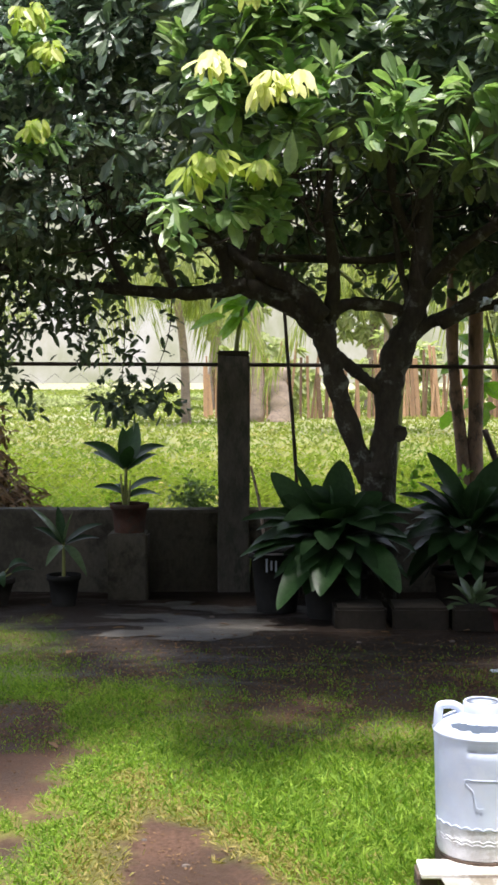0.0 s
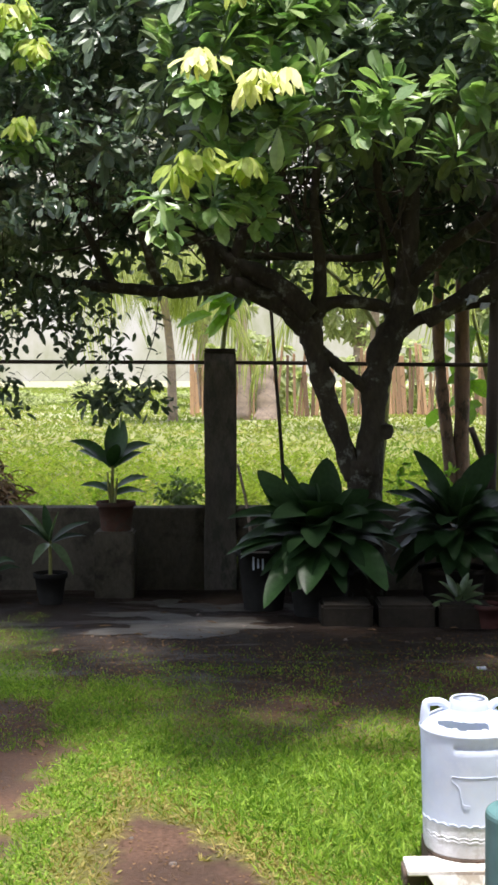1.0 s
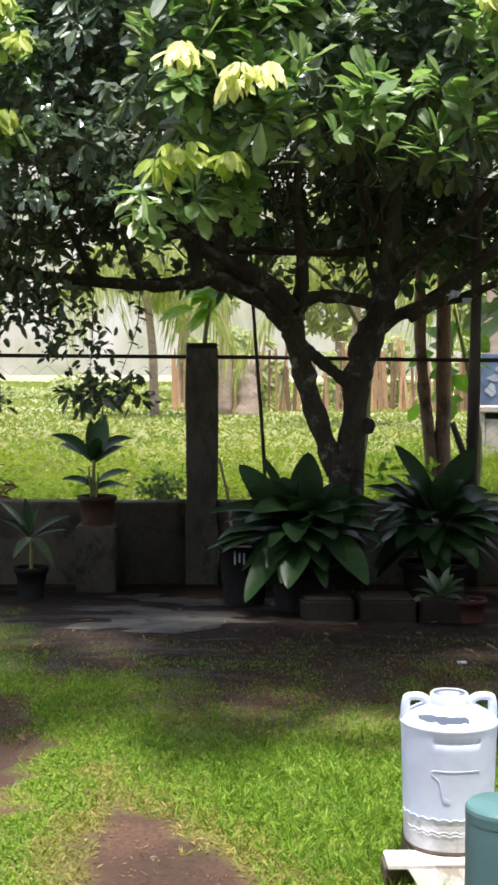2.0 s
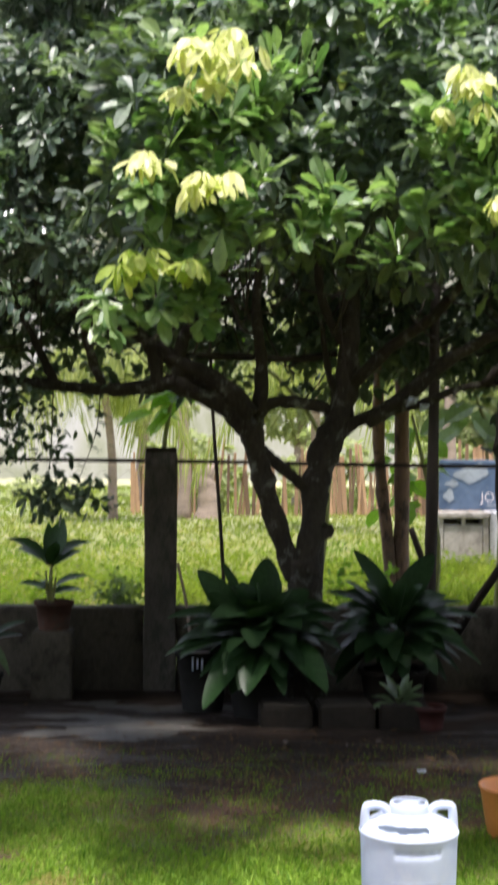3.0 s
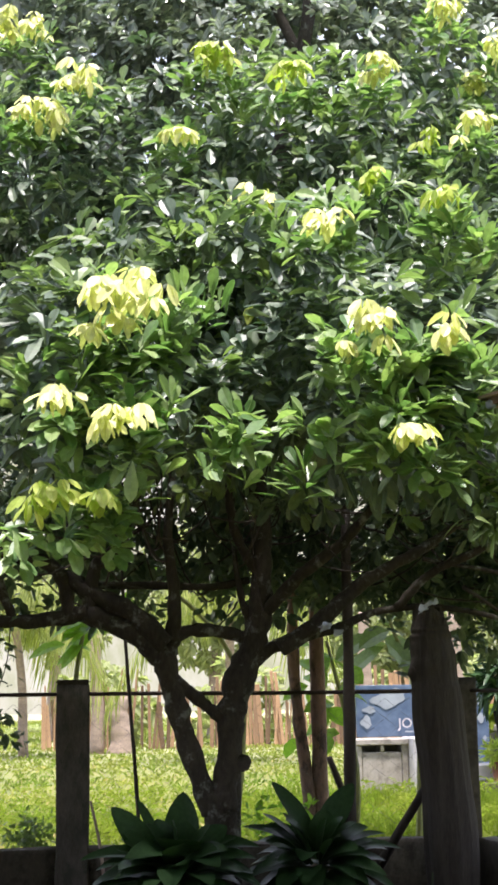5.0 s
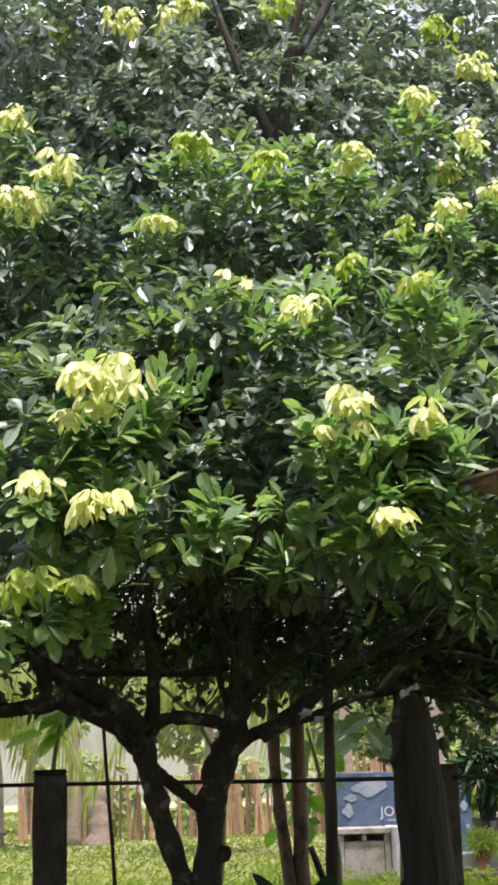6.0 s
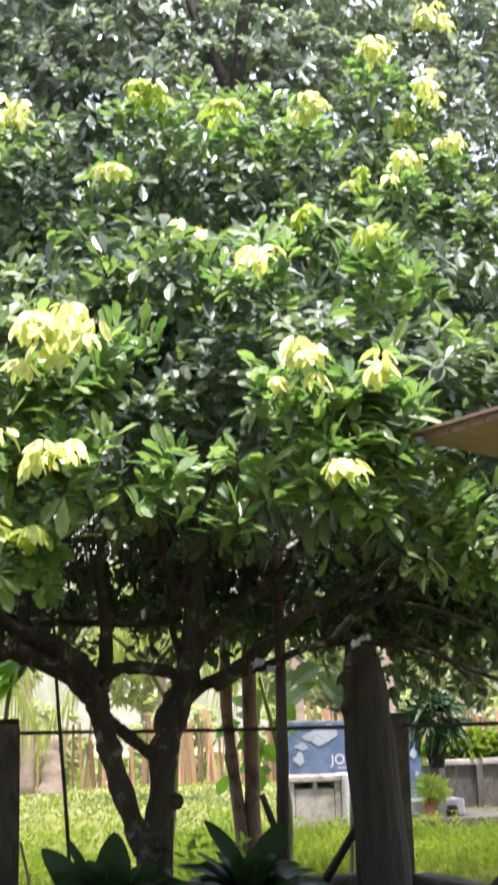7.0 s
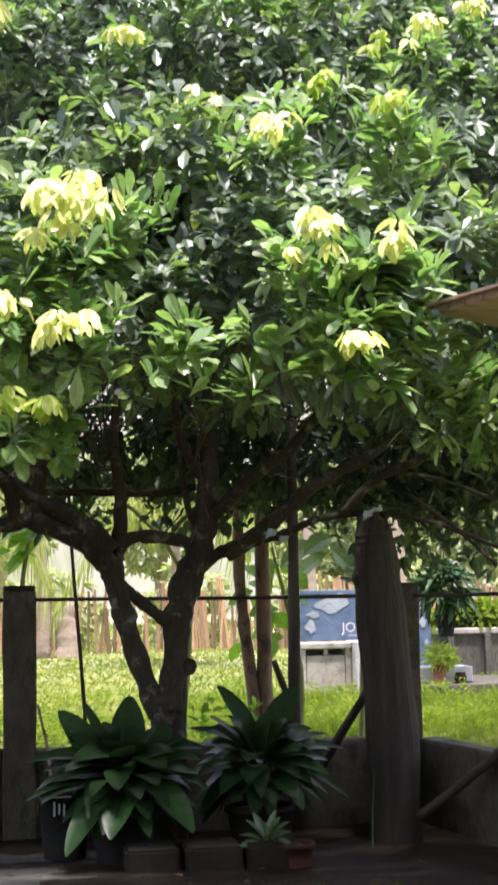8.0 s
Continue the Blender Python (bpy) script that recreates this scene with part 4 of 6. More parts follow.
# sunny boughs of light green leaf whorls: place, half width, half height, whorls
FRESH = [
    (-0.02, 5.23, 2.73, 0.29, 0.17, 22), (0.15, 5.38, 3.04, 0.39, 0.16, 16), (0.13, 5.13, 2.49, 0.21, 0.15, 14), (0.05, 5.23, 2.27, 0.22, 0.11, 12),
    (0.71, 5.13, 2.41, 0.27, 0.16, 22), (1.16, 5.13, 2.68, 0.27, 0.20, 26), (1.41, 5.13, 2.72, 0.20, 0.20, 20), (1.23, 5.08, 2.46, 0.24, 0.13, 14),
    (1.52, 5.53, 3.42, 0.20, 0.22, 18), (0.61, 5.93, 3.48, 0.28, 0.21, 14), (1.00, 5.63, 3.49, 0.22, 0.15, 8), (1.37, 6.93, 4.60, 0.41, 0.25, 14),
    (1.04, 6.83, 4.71, 0.34, 0.22, 10),
    (1.88, 5.6, 2.28, 0.32, 0.27, 44), (1.55, 5.15, 2.35, 0.2, 0.16, 12),
]
for i, (x, y, z, rx, rz, n) in enumerate(FRESH):
    g = np.random.default_rng(700 + i)
    n = int(0.75 * n)
    k = NEAR if y < 6.6 else 1.0
    x, y, z, rx, rz = k * x, k * y, 1.5 + k * (z - 1.5), k * rx, k * rz
    a, r = g.uniform(0, 2 * math.pi, n), np.sqrt(g.uniform(0, 1, n))
    pos = np.c_[x + rx * r * np.cos(a), y + 0.25 * rz * np.sin(a) * r + 0.05 * g.normal(size=n), z + rz * r * np.sin(a)]
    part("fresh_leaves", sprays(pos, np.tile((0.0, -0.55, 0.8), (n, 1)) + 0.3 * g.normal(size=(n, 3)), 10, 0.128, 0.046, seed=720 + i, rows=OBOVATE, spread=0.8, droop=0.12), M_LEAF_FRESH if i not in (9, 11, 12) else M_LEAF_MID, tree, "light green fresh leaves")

# bough that carries the lowest fresh leaves over the yard
for pts in ([(1.55, 7.4, 3.05), (1.5, 6.6, 2.9), (1.4, 5.7, 2.65), (1.27, 4.9, 2.36)], [(1.47, 6.2, 2.8), (1.5, 5.5, 2.55), (1.46, 4.9, 2.3)], [(1.46, 6.1, 2.77), (1.27, 5.4, 2.55), (1.13, 4.85, 2.3)]):
    part("limb", tube(pts, [0.022] + [0.014] * (len(pts) - 2) + [0.004], 8, 4, 0.2), M_BARK, tree, smooth=True)

# taller tree behind
back_tree = thing("tall_tree", (1.0, 9.75, 0), "tall tree behind with grey-green airy foliage", "tree", "trees in the field")
part("trunk", tube([(0.98, 9.75, -0.1), (0.99, 9.75, 0.9), (1.02, 9.7, 1.35), (1.12, 9.65, 1.7), (1.2, 9.44, 2.4), (1.24, 9.2, 3.5), (1.32, 8.96, 5.26), (1.46, 8.72, 5.9), (1.52, 8.6, 6.46), (1.68, 8.56, 7.2), (1.84, 8.64, 8.3)], [0.065] * 7 + [0.05, 0.04, 0.03, 0.015], 10, 5, 0.2), M_BARK, back_tree, smooth=True)
part("limb", tube([(1.46, 8.75, 5.75), (1.2, 8.8, 6.4), (0.96, 8.85, 7.2)], [0.04, 0.03, 0.015], 8, 4, 0.2), M_BARK, back_tree, smooth=True)
part("limb", tube([(1.52, 8.62, 6.4), (1.84, 8.7, 6.95), (2.08, 8.8, 7.8)], [0.04, 0.03, 0.015], 8, 4, 0.2), M_BARK, back_tree, smooth=True)
BACK = [((-2.0, 10.1, 4.8), (2.7, 1.3, 1.85), 1600), ((2.0, 10.4, 5.9), (3.4, 1.75, 2.4), 2500), ((-1.2, 10.1, 7.35), (2.7, 1.6, 1.6), 1700), ((4.4, 10.25, 4.7), (1.9, 1.6, 2.1), 800), ((0.95, 10.9, 7.0), (2.9, 1.3, 1.75), 1500), ((0.4, 11.0, 4.5), (2.8, 0.8, 1.3), 700), ((3.6, 10.4, 8.15), (2.7, 1.6, 1.6), 1400)]
bp_, bo_ = crown_points(BACK, 80, lambda x, y: 2.95 + 0.3 * math.sin(2.5 * x))
part("crown", sprays(bp_, bo_, 10, 0.122, 0.053, seed=9, rows=OBOVATE), M_LEAF_BACK, back_tree, "grey-green glossy leaves")["kind"] = "stuff"
for i, (x, y, z, w) in enumerate(((0.75, 8.5, 6.7, 0.36), (1.42, 8.5, 6.75, 0.3), (0.34, 8.5, 6.6, 0.28), (2.6, 8.5, 6.65, 0.34), (2.85, 8.5, 6.38, 0.3))):
    flush(back_tree, (x, y, z), w, 0.19, 260 + i, M_LEAF_FLUSH if i % 2 else M_LEAF_YOUNG, "drooping pale yellow young leaves")

# ---- field: trunks, plank fence, sign and planters ----
def far_trunk(x, y, r, h, mat=M_BARK_PALE, label="bare pale dead palm standing in the field"):
    t = thing("dead_palm", (x, y, 0), label, "dead tree", "dead palms in the field")
    part("trunk", tube([(x, y, -0.1), (x + 0.03, y, h * 0.35), (x - 0.04, y, h * 0.7), (x, y, h)], [r * 1.25, r, r * 0.95, r * 0.8], 12, 4, 0.2, x), mat, t, smooth=True)


for x, r, h in ((0.2, 0.16, 3.0), (0.78, 0.26, 1.45), (7.2, 0.17, 3.5), (9.5, 0.2, 3.5)):
    far_trunk(x, 35.5 + 0.3 * math.sin(9 * x), r, h)
pair = thing("twin_trunk_tree", (1.67, 10.5, 0), "two slim brown tree trunks rising close together", "tree")
part("trunk", tube([(1.665, 10.5, -0.05), (1.65, 10.5, 0.7), (1.585, 10.5, 1.27), (1.55, 10.5, 1.83), (1.56, 10.5, 3.2), (1.5, 10.5, 5)], [0.055, 0.05, 0.048, 0.045, 0.04, 0.03], 10, 5, 0.25, 2), M_BARK_BROWN, pair, smooth=True)
part("trunk", tube([(1.755, 10.5, -0.05), (1.74, 10.5, 0.7), (1.735, 10.5, 1.8), (1.75, 10.5, 3.2), (1.8, 10.5, 5)], [0.066, 0.062, 0.058, 0.052, 0.04], 10, 5, 0.2, 4), M_BARK_BROWN, pair, smooth=True)

plank_fence = thing("plank_fence", (3, 38, 0), "uneven upright brown timber fence at the back of the field", "fence")
g = np.random.default_rng(31)
plank_v, plank_f = block(-0.5, -0.02, 0, 0.5, 0.02, 1, 0.006)
plank_mesh = mesh_of("plank", plank_v, plank_f, M_PLANK)
x = -1.2
while x < 16:
    w = g.uniform(0.04, 0.13)
    pl = new("plank", plank_mesh)
    pl.parent = plank_fence
    pl.location = (x - 3, g.uniform(-0.04, 0.04), 0)
    pl.scale = (w, 1, g.uniform(1.1, 2.0) + 0.25 * math.sin(1.7 * x))
    pl.rotation_euler = (0, radians(g.uniform(-7, 7)), 0)
    x += w + (g.uniform(-0.02, 0.03) if g.uniform() < 0.9 else g.uniform(0.06, 0.2))


def bush(x, y, z, rx, ry, rz, n, mat, size, seed, label, stem=True, leaf_n=7, name="shrub"):
    t = thing(name, (x, y, 0), label, "shrub", "shrubs in the field")
    p, o = shell((x, y, z), (rx, ry, rz), n, seed, 3)
    ok = p[:, 2] > 0.02
    part("leaves", sprays(p[ok], o[ok], leaf_n, size, size * 0.4, seed=seed), mat, t)["kind"] = "stuff"
    if stem:
        part("stem", merged(*[tube([(x, y, 0), (x + 0.4 * rx * math.cos(a), y + 0.4 * ry * math.sin(a), z)], [0.025, 0.012], 6, 2) for a in (0, 2.1, 4.2)]), M_STICK, t)


# mist beyond the field: a painted sheet that glows by itself
def glowing_mist_material():
    m = bpy.data.materials.new("glowing_mist")
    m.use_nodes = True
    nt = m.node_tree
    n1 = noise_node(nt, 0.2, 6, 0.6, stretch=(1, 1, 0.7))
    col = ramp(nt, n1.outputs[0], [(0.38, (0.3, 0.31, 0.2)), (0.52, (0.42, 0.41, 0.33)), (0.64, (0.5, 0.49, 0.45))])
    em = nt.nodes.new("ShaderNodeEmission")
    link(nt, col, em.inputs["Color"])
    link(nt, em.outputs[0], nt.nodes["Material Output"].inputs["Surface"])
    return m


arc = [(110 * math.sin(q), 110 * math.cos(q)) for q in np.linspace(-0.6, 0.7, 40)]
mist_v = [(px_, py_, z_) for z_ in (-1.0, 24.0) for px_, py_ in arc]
solid("backdrop", (mist_v, [(k, k + 1, k + 41, k + 40) for k in range(39)]), glowing_mist_material(), "glowing sheet painted as pale misty woods far beyond the field", "backdrop", kind="structure")
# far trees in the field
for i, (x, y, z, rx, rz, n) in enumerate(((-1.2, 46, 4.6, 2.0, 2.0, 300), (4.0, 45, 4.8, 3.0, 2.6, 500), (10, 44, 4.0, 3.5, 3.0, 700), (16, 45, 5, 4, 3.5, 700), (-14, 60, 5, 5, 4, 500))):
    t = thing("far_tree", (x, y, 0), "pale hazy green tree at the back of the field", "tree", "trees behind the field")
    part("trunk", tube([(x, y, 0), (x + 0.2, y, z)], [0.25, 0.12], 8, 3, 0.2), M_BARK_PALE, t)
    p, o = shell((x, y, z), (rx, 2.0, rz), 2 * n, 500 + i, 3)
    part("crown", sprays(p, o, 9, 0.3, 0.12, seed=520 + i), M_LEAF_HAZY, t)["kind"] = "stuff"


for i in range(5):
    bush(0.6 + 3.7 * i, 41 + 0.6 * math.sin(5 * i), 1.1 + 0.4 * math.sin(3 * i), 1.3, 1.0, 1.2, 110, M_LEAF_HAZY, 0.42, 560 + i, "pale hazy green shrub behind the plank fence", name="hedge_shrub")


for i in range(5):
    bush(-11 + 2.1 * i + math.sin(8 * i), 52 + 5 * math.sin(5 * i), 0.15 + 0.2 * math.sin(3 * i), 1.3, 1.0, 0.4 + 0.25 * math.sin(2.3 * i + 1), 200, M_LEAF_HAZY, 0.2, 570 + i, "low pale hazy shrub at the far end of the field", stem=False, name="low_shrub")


def palm(x, y, h, n, length, seed, label, lean=0.0):
    t = thing("palm_tree", (x, y, 0), label, "palm", "palms in the field")
    part("trunk", tube([(x + lean, y, -0.1), (x + 0.8 * lean, y, h * 0.5), (x, y, h)], [0.13, 0.1, 0.08], 10, 4, 0.2), M_BARK_PALE, t, smooth=True)
    g = np.random.default_rng(seed)
    for i in range(n):
        a = 2 * math.pi * i / n + g.uniform(-0.2, 0.2)
        el = g.uniform(0.0, 0.9)
        L = length * g.uniform(0.85, 1.1)
        rib = [np.array((x + math.cos(a) * L * u * math.cos(el), y + math.sin(a) * L * u * math.cos(el), h + L * (math.sin(el) * u - 0.95 * u * u))) for u in np.linspace(0, 1, 14)]
        f, w, up = [], [], []
        for k in range(1, 13):
            d = rib[k + 1] - rib[k - 1]
            s = unit(np.cross(d, (0, 0, 1.0)))
            for sgn in (-1, 1):
                for e in (0, 0.25, 0.5, 0.75):
                    f.append(rib[k] * (1 - e) + rib[k + 1] * e)
                    w.append(unit(d) * 0.45 + sgn * s * 0.6 + np.array((0, 0, -0.75)) + 0.1 * g.normal(size=3))
                    up.append((0, 0, 1.0))
        frond = part("frond", leaves(f, w, up, 0.66 * length / 2, 0.028 * length / 2, 0.35, 0.3, BLADE), M_FROND, t)
        part("rib", tube(rib, list(np.linspace(0.018, 0.004, 14)), 5, 1), M_STEM, frond)


palm(-1.95, 34, 4.0, 19, 2.8, 61, "young palm with long drooping hazy green fronds", 0.4)
palm(3.04, 30, 3.9, 13, 2.6, 62, "young palm with drooping fronds behind the forked trunk")


def broad_shrub(x, y, z0, z1, n, size, seed, label, foot_x=0.0, mat=M_LEAF_BRIGHT):
    t = thing("broadleaf_sapling", (x, y, 0), label, "sapling", "saplings in the field")
    part("stem", tube([(x + foot_x, y, -0.05), (x + 0.05 + foot_x, y, z0 * 0.8), (x, y, z1)], [0.03, 0.025, 0.012], 7, 4, 0.2), M_STEM, t)
    g = np.random.default_rng(seed)
    foot = np.c_[x + g.normal(size=n) * 0.12, y + g.normal(size=n) * 0.15, g.uniform(z0, z1, n)]
    way = np.c_[g.normal(size=(n, 2)), -0.1 + 0.3 * g.normal(size=n)]
    up = np.c_[0.3 * g.normal(size=n), -0.8 * np.ones(n), np.ones(n)]
    for i in range(n):
        part("leaf", leaves(foot[i:i + 1], way[i:i + 1], up[i:i + 1], size * g.uniform(0.7, 1.2), size * 0.55, 0.35, 0.2), mat, t)


broad_shrub(-0.02, 11.5, 1.85, 2.15, 16, 0.27, 71, "sapling with big bright green leaves lit from behind", -0.15)
broad_shrub(1.95, 11.3, 1.1, 1.9, 16, 0.3, 72, "sapling with broad green leaves by the twin trunks", 0.17)
broad_shrub(2.5, 11.5, 1.7, 2.15, 9, 0.4, 74, "sapling with big drooping green leaves near the corner of the wall", 0.2, M_LEAF_MID)
broad_shrub(0.35, 12.5, 2.15, 2.75, 12, 0.34, 73, "sapling with big bright green leaves lit from behind", 0.93)

# sign wall with shelves
stall = thing("sign_stand", (4.6, 20.2, 0), "pale concrete shelf stand with a blue printed banner above", "sign")
part("slab", block(3.83, 19.95, 0.70, 4.62, 20.45, 0.79, 0.015), M_CONC_PALE, stall)
for x0, x1, z0 in ((3.85, 3.93, -0.02), (4.2, 4.26, 0.602), (4.52, 4.61, -0.02)):
    part("divider", block(x0, 19.99, z0, x1, 20.42, 0.70, 0.012), M_CONC_PALE, stall)
part("front_panel", block(3.935, 20.0, -0.02, 4.515, 20.06, 0.6, 0.01), M_CONC_PALE, stall, "stained plaster front below two slots")
part("back_panel", block(3.86, 20.3, -0.02, 4.6, 20.36, 0.70, 0.01), M_WALL_HOUSE, stall, "shaded back of the shelves")
part("end_block", block(4.62, 19.7, -0.02, 5.5, 20.45, 0.8, 0.015), M_WHITE_MASONRY, stall, "whitewashed masonry block")
part("banner", block(3.95, 20.46, 0.8, 5.48, 20.49, 1.56, 0.004), M_BANNER, stall, "blue printed banner")
part("side_banner", block(5.6, 20.40, 0.38, 5.95, 20.44, 1.56, 0.004), M_BANNER, stall, "blue printed banner strip")
for cx, cz, rx_, rz_ in ((4.4, 1.34, 0.2, 0.12), (4.56, 1.4, 0.16, 0.1), (4.1, 1.02, 0.08, 0.09), (4.15, 1.2, 0.1, 0.05), (5.82, 1.3, 0.06, 0.07), (5.83, 1.05, 0.06, 0.07), (5.88, 0.75, 0.03, 0.04)):
    yy = (20.452 if cx < 5.4 else 20.392) - 0.05 * (rz_ % 0.1)
    gv = [(cx, yy, cz)] + [(cx + rx_ * (1 + 0.25 * math.sin(3 * a + cx)) * math.cos(a), yy, cz + rz_ * (1 + 0.2 * math.cos(4 * a)) * math.sin(a)) for a in np.linspace(0, 2 * math.pi, 21)[:-1]]
    part("print", (gv, [(0, 1 + k, 1 + (k + 1) % 20) for k in range(20)]), M_BANNER_PALE, stall, "pale printed patch")
txt = bpy.data.curves.new("lettering", "FONT")
txt.body = "JOI"
txt.size, txt.extrude = 0.2, 0.002
txt_ob = new("lettering", txt)
txt_ob.parent = stall
txt_ob.location = (4.58 - 4.6, 20.445 - 20.2, 0.93)
txt_ob.rotation_euler = (radians(90), 0, 0)
txt.materials.append(M_WHITE_MASONRY)
part("print", block(4.68, 20.448, 0.86, 4.98, 20.453, 0.885, 0), M_BANNER_PALE, stall, "line of small print")

plinth = solid("plinth", block(5.42, 19.4, 0.2, 6.27, 19.9, 0.42, 0.012), M_WHITE_MASONRY, "white painted low plinth carrying flower pots", "plinth")


def pot_geo(cx, cy, z0, r0, r1, h, lip=0.02, sides=24):
    return lathe([(0, z0), (r0, z0), (r1 * 0.97, z0 + h - lip * 1.6), (r1 * 1.07, z0 + h - lip * 1.5), (r1 * 1.08, z0 + h), (r1 * 0.93, z0 + h), (r1 * 0.9, z0 + h - 0.03), (0, z0 + h - 0.035)], cx, cy, sides)


def potted(name, cx, cy, z0, r0, r1, h, mat, label, soil=True):
    t = thing(name, (cx, cy, z0), label, "plant pot", "flower pots")
    pot_part = part("pot", pot_geo(cx, cy, z0, r0, r1, h), mat, t, smooth=True)
    part("soil", lathe([(r1 * 0.9, z0 + h - 0.03), (r1 * 0.5, z0 + h - 0.018), (0, z0 + h - 0.014)], cx, cy, 20), M_ROT_WOOD, pot_part, "dark potting soil")
    return t


red = potted("flower_pot", 5.73, 19.25, 0.2, 0.075, 0.11, 0.27, M_TERRA, "small terracotta pot with a bushy pale green plant")
p, o = shell((5.74, 19.25, 0.6), (0.25, 0.22, 0.17), 60, 90, 2)
part("leaves", sprays(p, o, 6, 0.16, 0.03, seed=91), M_LEAF_FLUSH, red)["kind"] = "stuff"
dark_pot = thing("flower_pot", (6.02, 19.2, 0.2), "small dark round clay pot before the plinth", "plant pot", "flower pots")
part("pot", lathe([(0, 0.2), (0.05, 0.2), (0.085, 0.24), (0.09, 0.28), (0.07, 0.33), (0.075, 0.35), (0.06, 0.35), (0.055, 0.33), (0, 0.325)], 6.02, 19.2, 20), M_CLAY_POT, dark_pot, smooth=True)
# planter bed with greenery
bed = thing("planter_bed", (7.4, 21.2, 0), "long grey concrete planter box", "planter")
part("body", block(6.25, 20.9, -0.02, 9.4, 21.5, 0.84, 0.015), M_CONC, bed)
part("rim", block(6.2, 20.85, 0.84, 9.45, 21.55, 0.93, 0.015), M_CONC_PALE, bed)
for k in range(5):
    part("rib", block(6.35 + 0.6 * k, 20.82, -0.02, 6.45 + 0.6 * k, 20.9, 0.84, 0.01), M_CONC, bed)
for k in range(6):
    bush(6.5 + 0.55 * k, 21.2, 1.08, 0.36, 0.3, 0.32, 60, M_FIELD, 0.2, 110 + k, "leafy green bedding plant in the concrete planter", stem=False, name="bedding_plant")
path_geo = block(5.0, 18.9, -0.05, 12, 21.0, 0.2, 0.01)
solid("pavement", path_geo, M_CONC, "pale concrete paving in front of the planter", "pavement", kind="structure")

hang = thing("hanging_pot", (5.83, 19.2, 0.86), "dark hanging pot with a trailing plant", "hanging pot")
part("pot", pot_geo(5.83, 19.2, 0.86, 0.1, 0.155, 0.31), M_BLACK_POT, hang, smooth=True)
part("hanger", merged(*[tube([(5.83 + 0.15 * math.cos(a), 19.2 + 0.15 * math.sin(a), 1.16), (5.83, 19.2, 2.4)], 0.006, 5, 1) for a in (0.3, 2.4, 4.5)], tube([(5.83, 19.2, 2.35), (5.83, 19.2, 4.2)], 0.006, 5, 1)), M_IRON, hang)
p, o = shell((5.83, 19.2, 1.6), (0.34, 0.3, 0.26), 38, 95, 2)
part("leaves", sprays(p, o, 7, 0.42, 0.07, seed=96, droop=0.35), M_LEAF_DARK, hang)["kind"] = "stuff"
beam = thing("pergola_beam", (6.1, 19.2, 4.2), "rough timber beam high over the planters on two poles", "pergola")
part("beam", tube([(4.6, 19.2, 4.22), (8.9, 19.2, 4.25)], 0.05, 8, 2, 0.2), M_STICK, beam)
part("pole", tube([(8.8, 19.2, -0.1), (8.8, 19.2, 4.25)], 0.05, 8, 2, 0.2), M_STICK, beam)
part("pole", tube([(4.68, 19.2, -0.1), (4.7, 19.2, 4.25)], 0.045, 8, 2, 0.2), M_STICK, beam)

# heap of dead fronds and leaves behind the wall
heap = thing("dead_frond_heap", (-2.05, 11, 0), "heap of dry brown palm fronds and leaves", "debris")
g = np.random.default_rng(44)
n = 1500
foot = g.normal(size=(n, 3)) * (0.26, 0.26, 0.5)
foot[:, 2] = g.uniform(0, 1, n) ** 0.7 * np.array([1 + 0.9 * noise.noise(Vector((4 * q[0], 4 * q[1], 3))) for q in foot]) * (0.95 * np.exp(-(foot[:, 0] ** 2 + foot[:, 1] ** 2) / 0.2))
foot = foot + np.array((-2.12, 11, 0.02))
part("fronds", leaves(foot, np.c_[g.normal(size=(n, 2)), 0.6 * g.normal(size=n)], g.normal(size=(n, 3)) * 0.5 + np.array((0, -0.3, 1.0)), 0.14 * g.uniform(0.5, 1.6, n), 0.035, 0.4, 0.3), M_DRY_FROND, heap)["kind"] = "stuff"
solid("rubble", block(-1.98, 10.2, -0.02, -1.72, 10.45, 0.36, cuts=4, rough=0.05), M_TERRA, "broken reddish lump of rubble by the wall", "rubble", smooth=True)

# ---- pots and plants along the wall ----
solid("pedestal", block(-0.9, 8.66, -0.02, -0.645, 8.9, 0.425, 0.012, 2), M_CONC_DARK, "square concrete pedestal before the low wall", "pedestal")
wall_pot = potted("flower_pot", -0.77, 8.78, 0.425, 0.095, 0.118, 0.185, M_CLAY_POT, "terracotta pot on a pedestal with a broad-leaved plant")


def stalk_leaf(parent, root, tip_way, stem_len, length, width, mat, droop=0.4, r=0.006, fold=0.35):
    """One leaf on its own stalk."""
    root, d = np.array(root, float), unit(np.array(tip_way, float))
    bend = np.array((0, 0, -0.12 * stem_len))
    mid, end = root + d * stem_len * 0.5 - bend * 0.5, root + d * stem_len
    stem_part = part("stalk", tube([root, mid, end], [r, r * 0.8, r * 0.6], 6, 3), M_STEM, parent)
    d2 = unit(end - mid)
    up = unit(np.array((0, 0, 1.0)) - 0.2 * d2 + np.array((0, -0.5, 0)))
    rows = tuple((u, math.sin(math.pi * min(1, u * 0.93 + 0.04)) ** 0.8) for u in (0.1, 0.22, 0.36, 0.5, 0.64, 0.78, 0.9))
    part("leaf", leaves([end], [d2], [up], length, width, droop, fold, rows), mat, stem_part, smooth=True)


LANCE = tuple((u, math.sin(math.pi * u ** 0.85) ** 0.85) for u in (0.06, 0.15, 0.26, 0.38, 0.5, 0.62, 0.74, 0.85, 0.94))


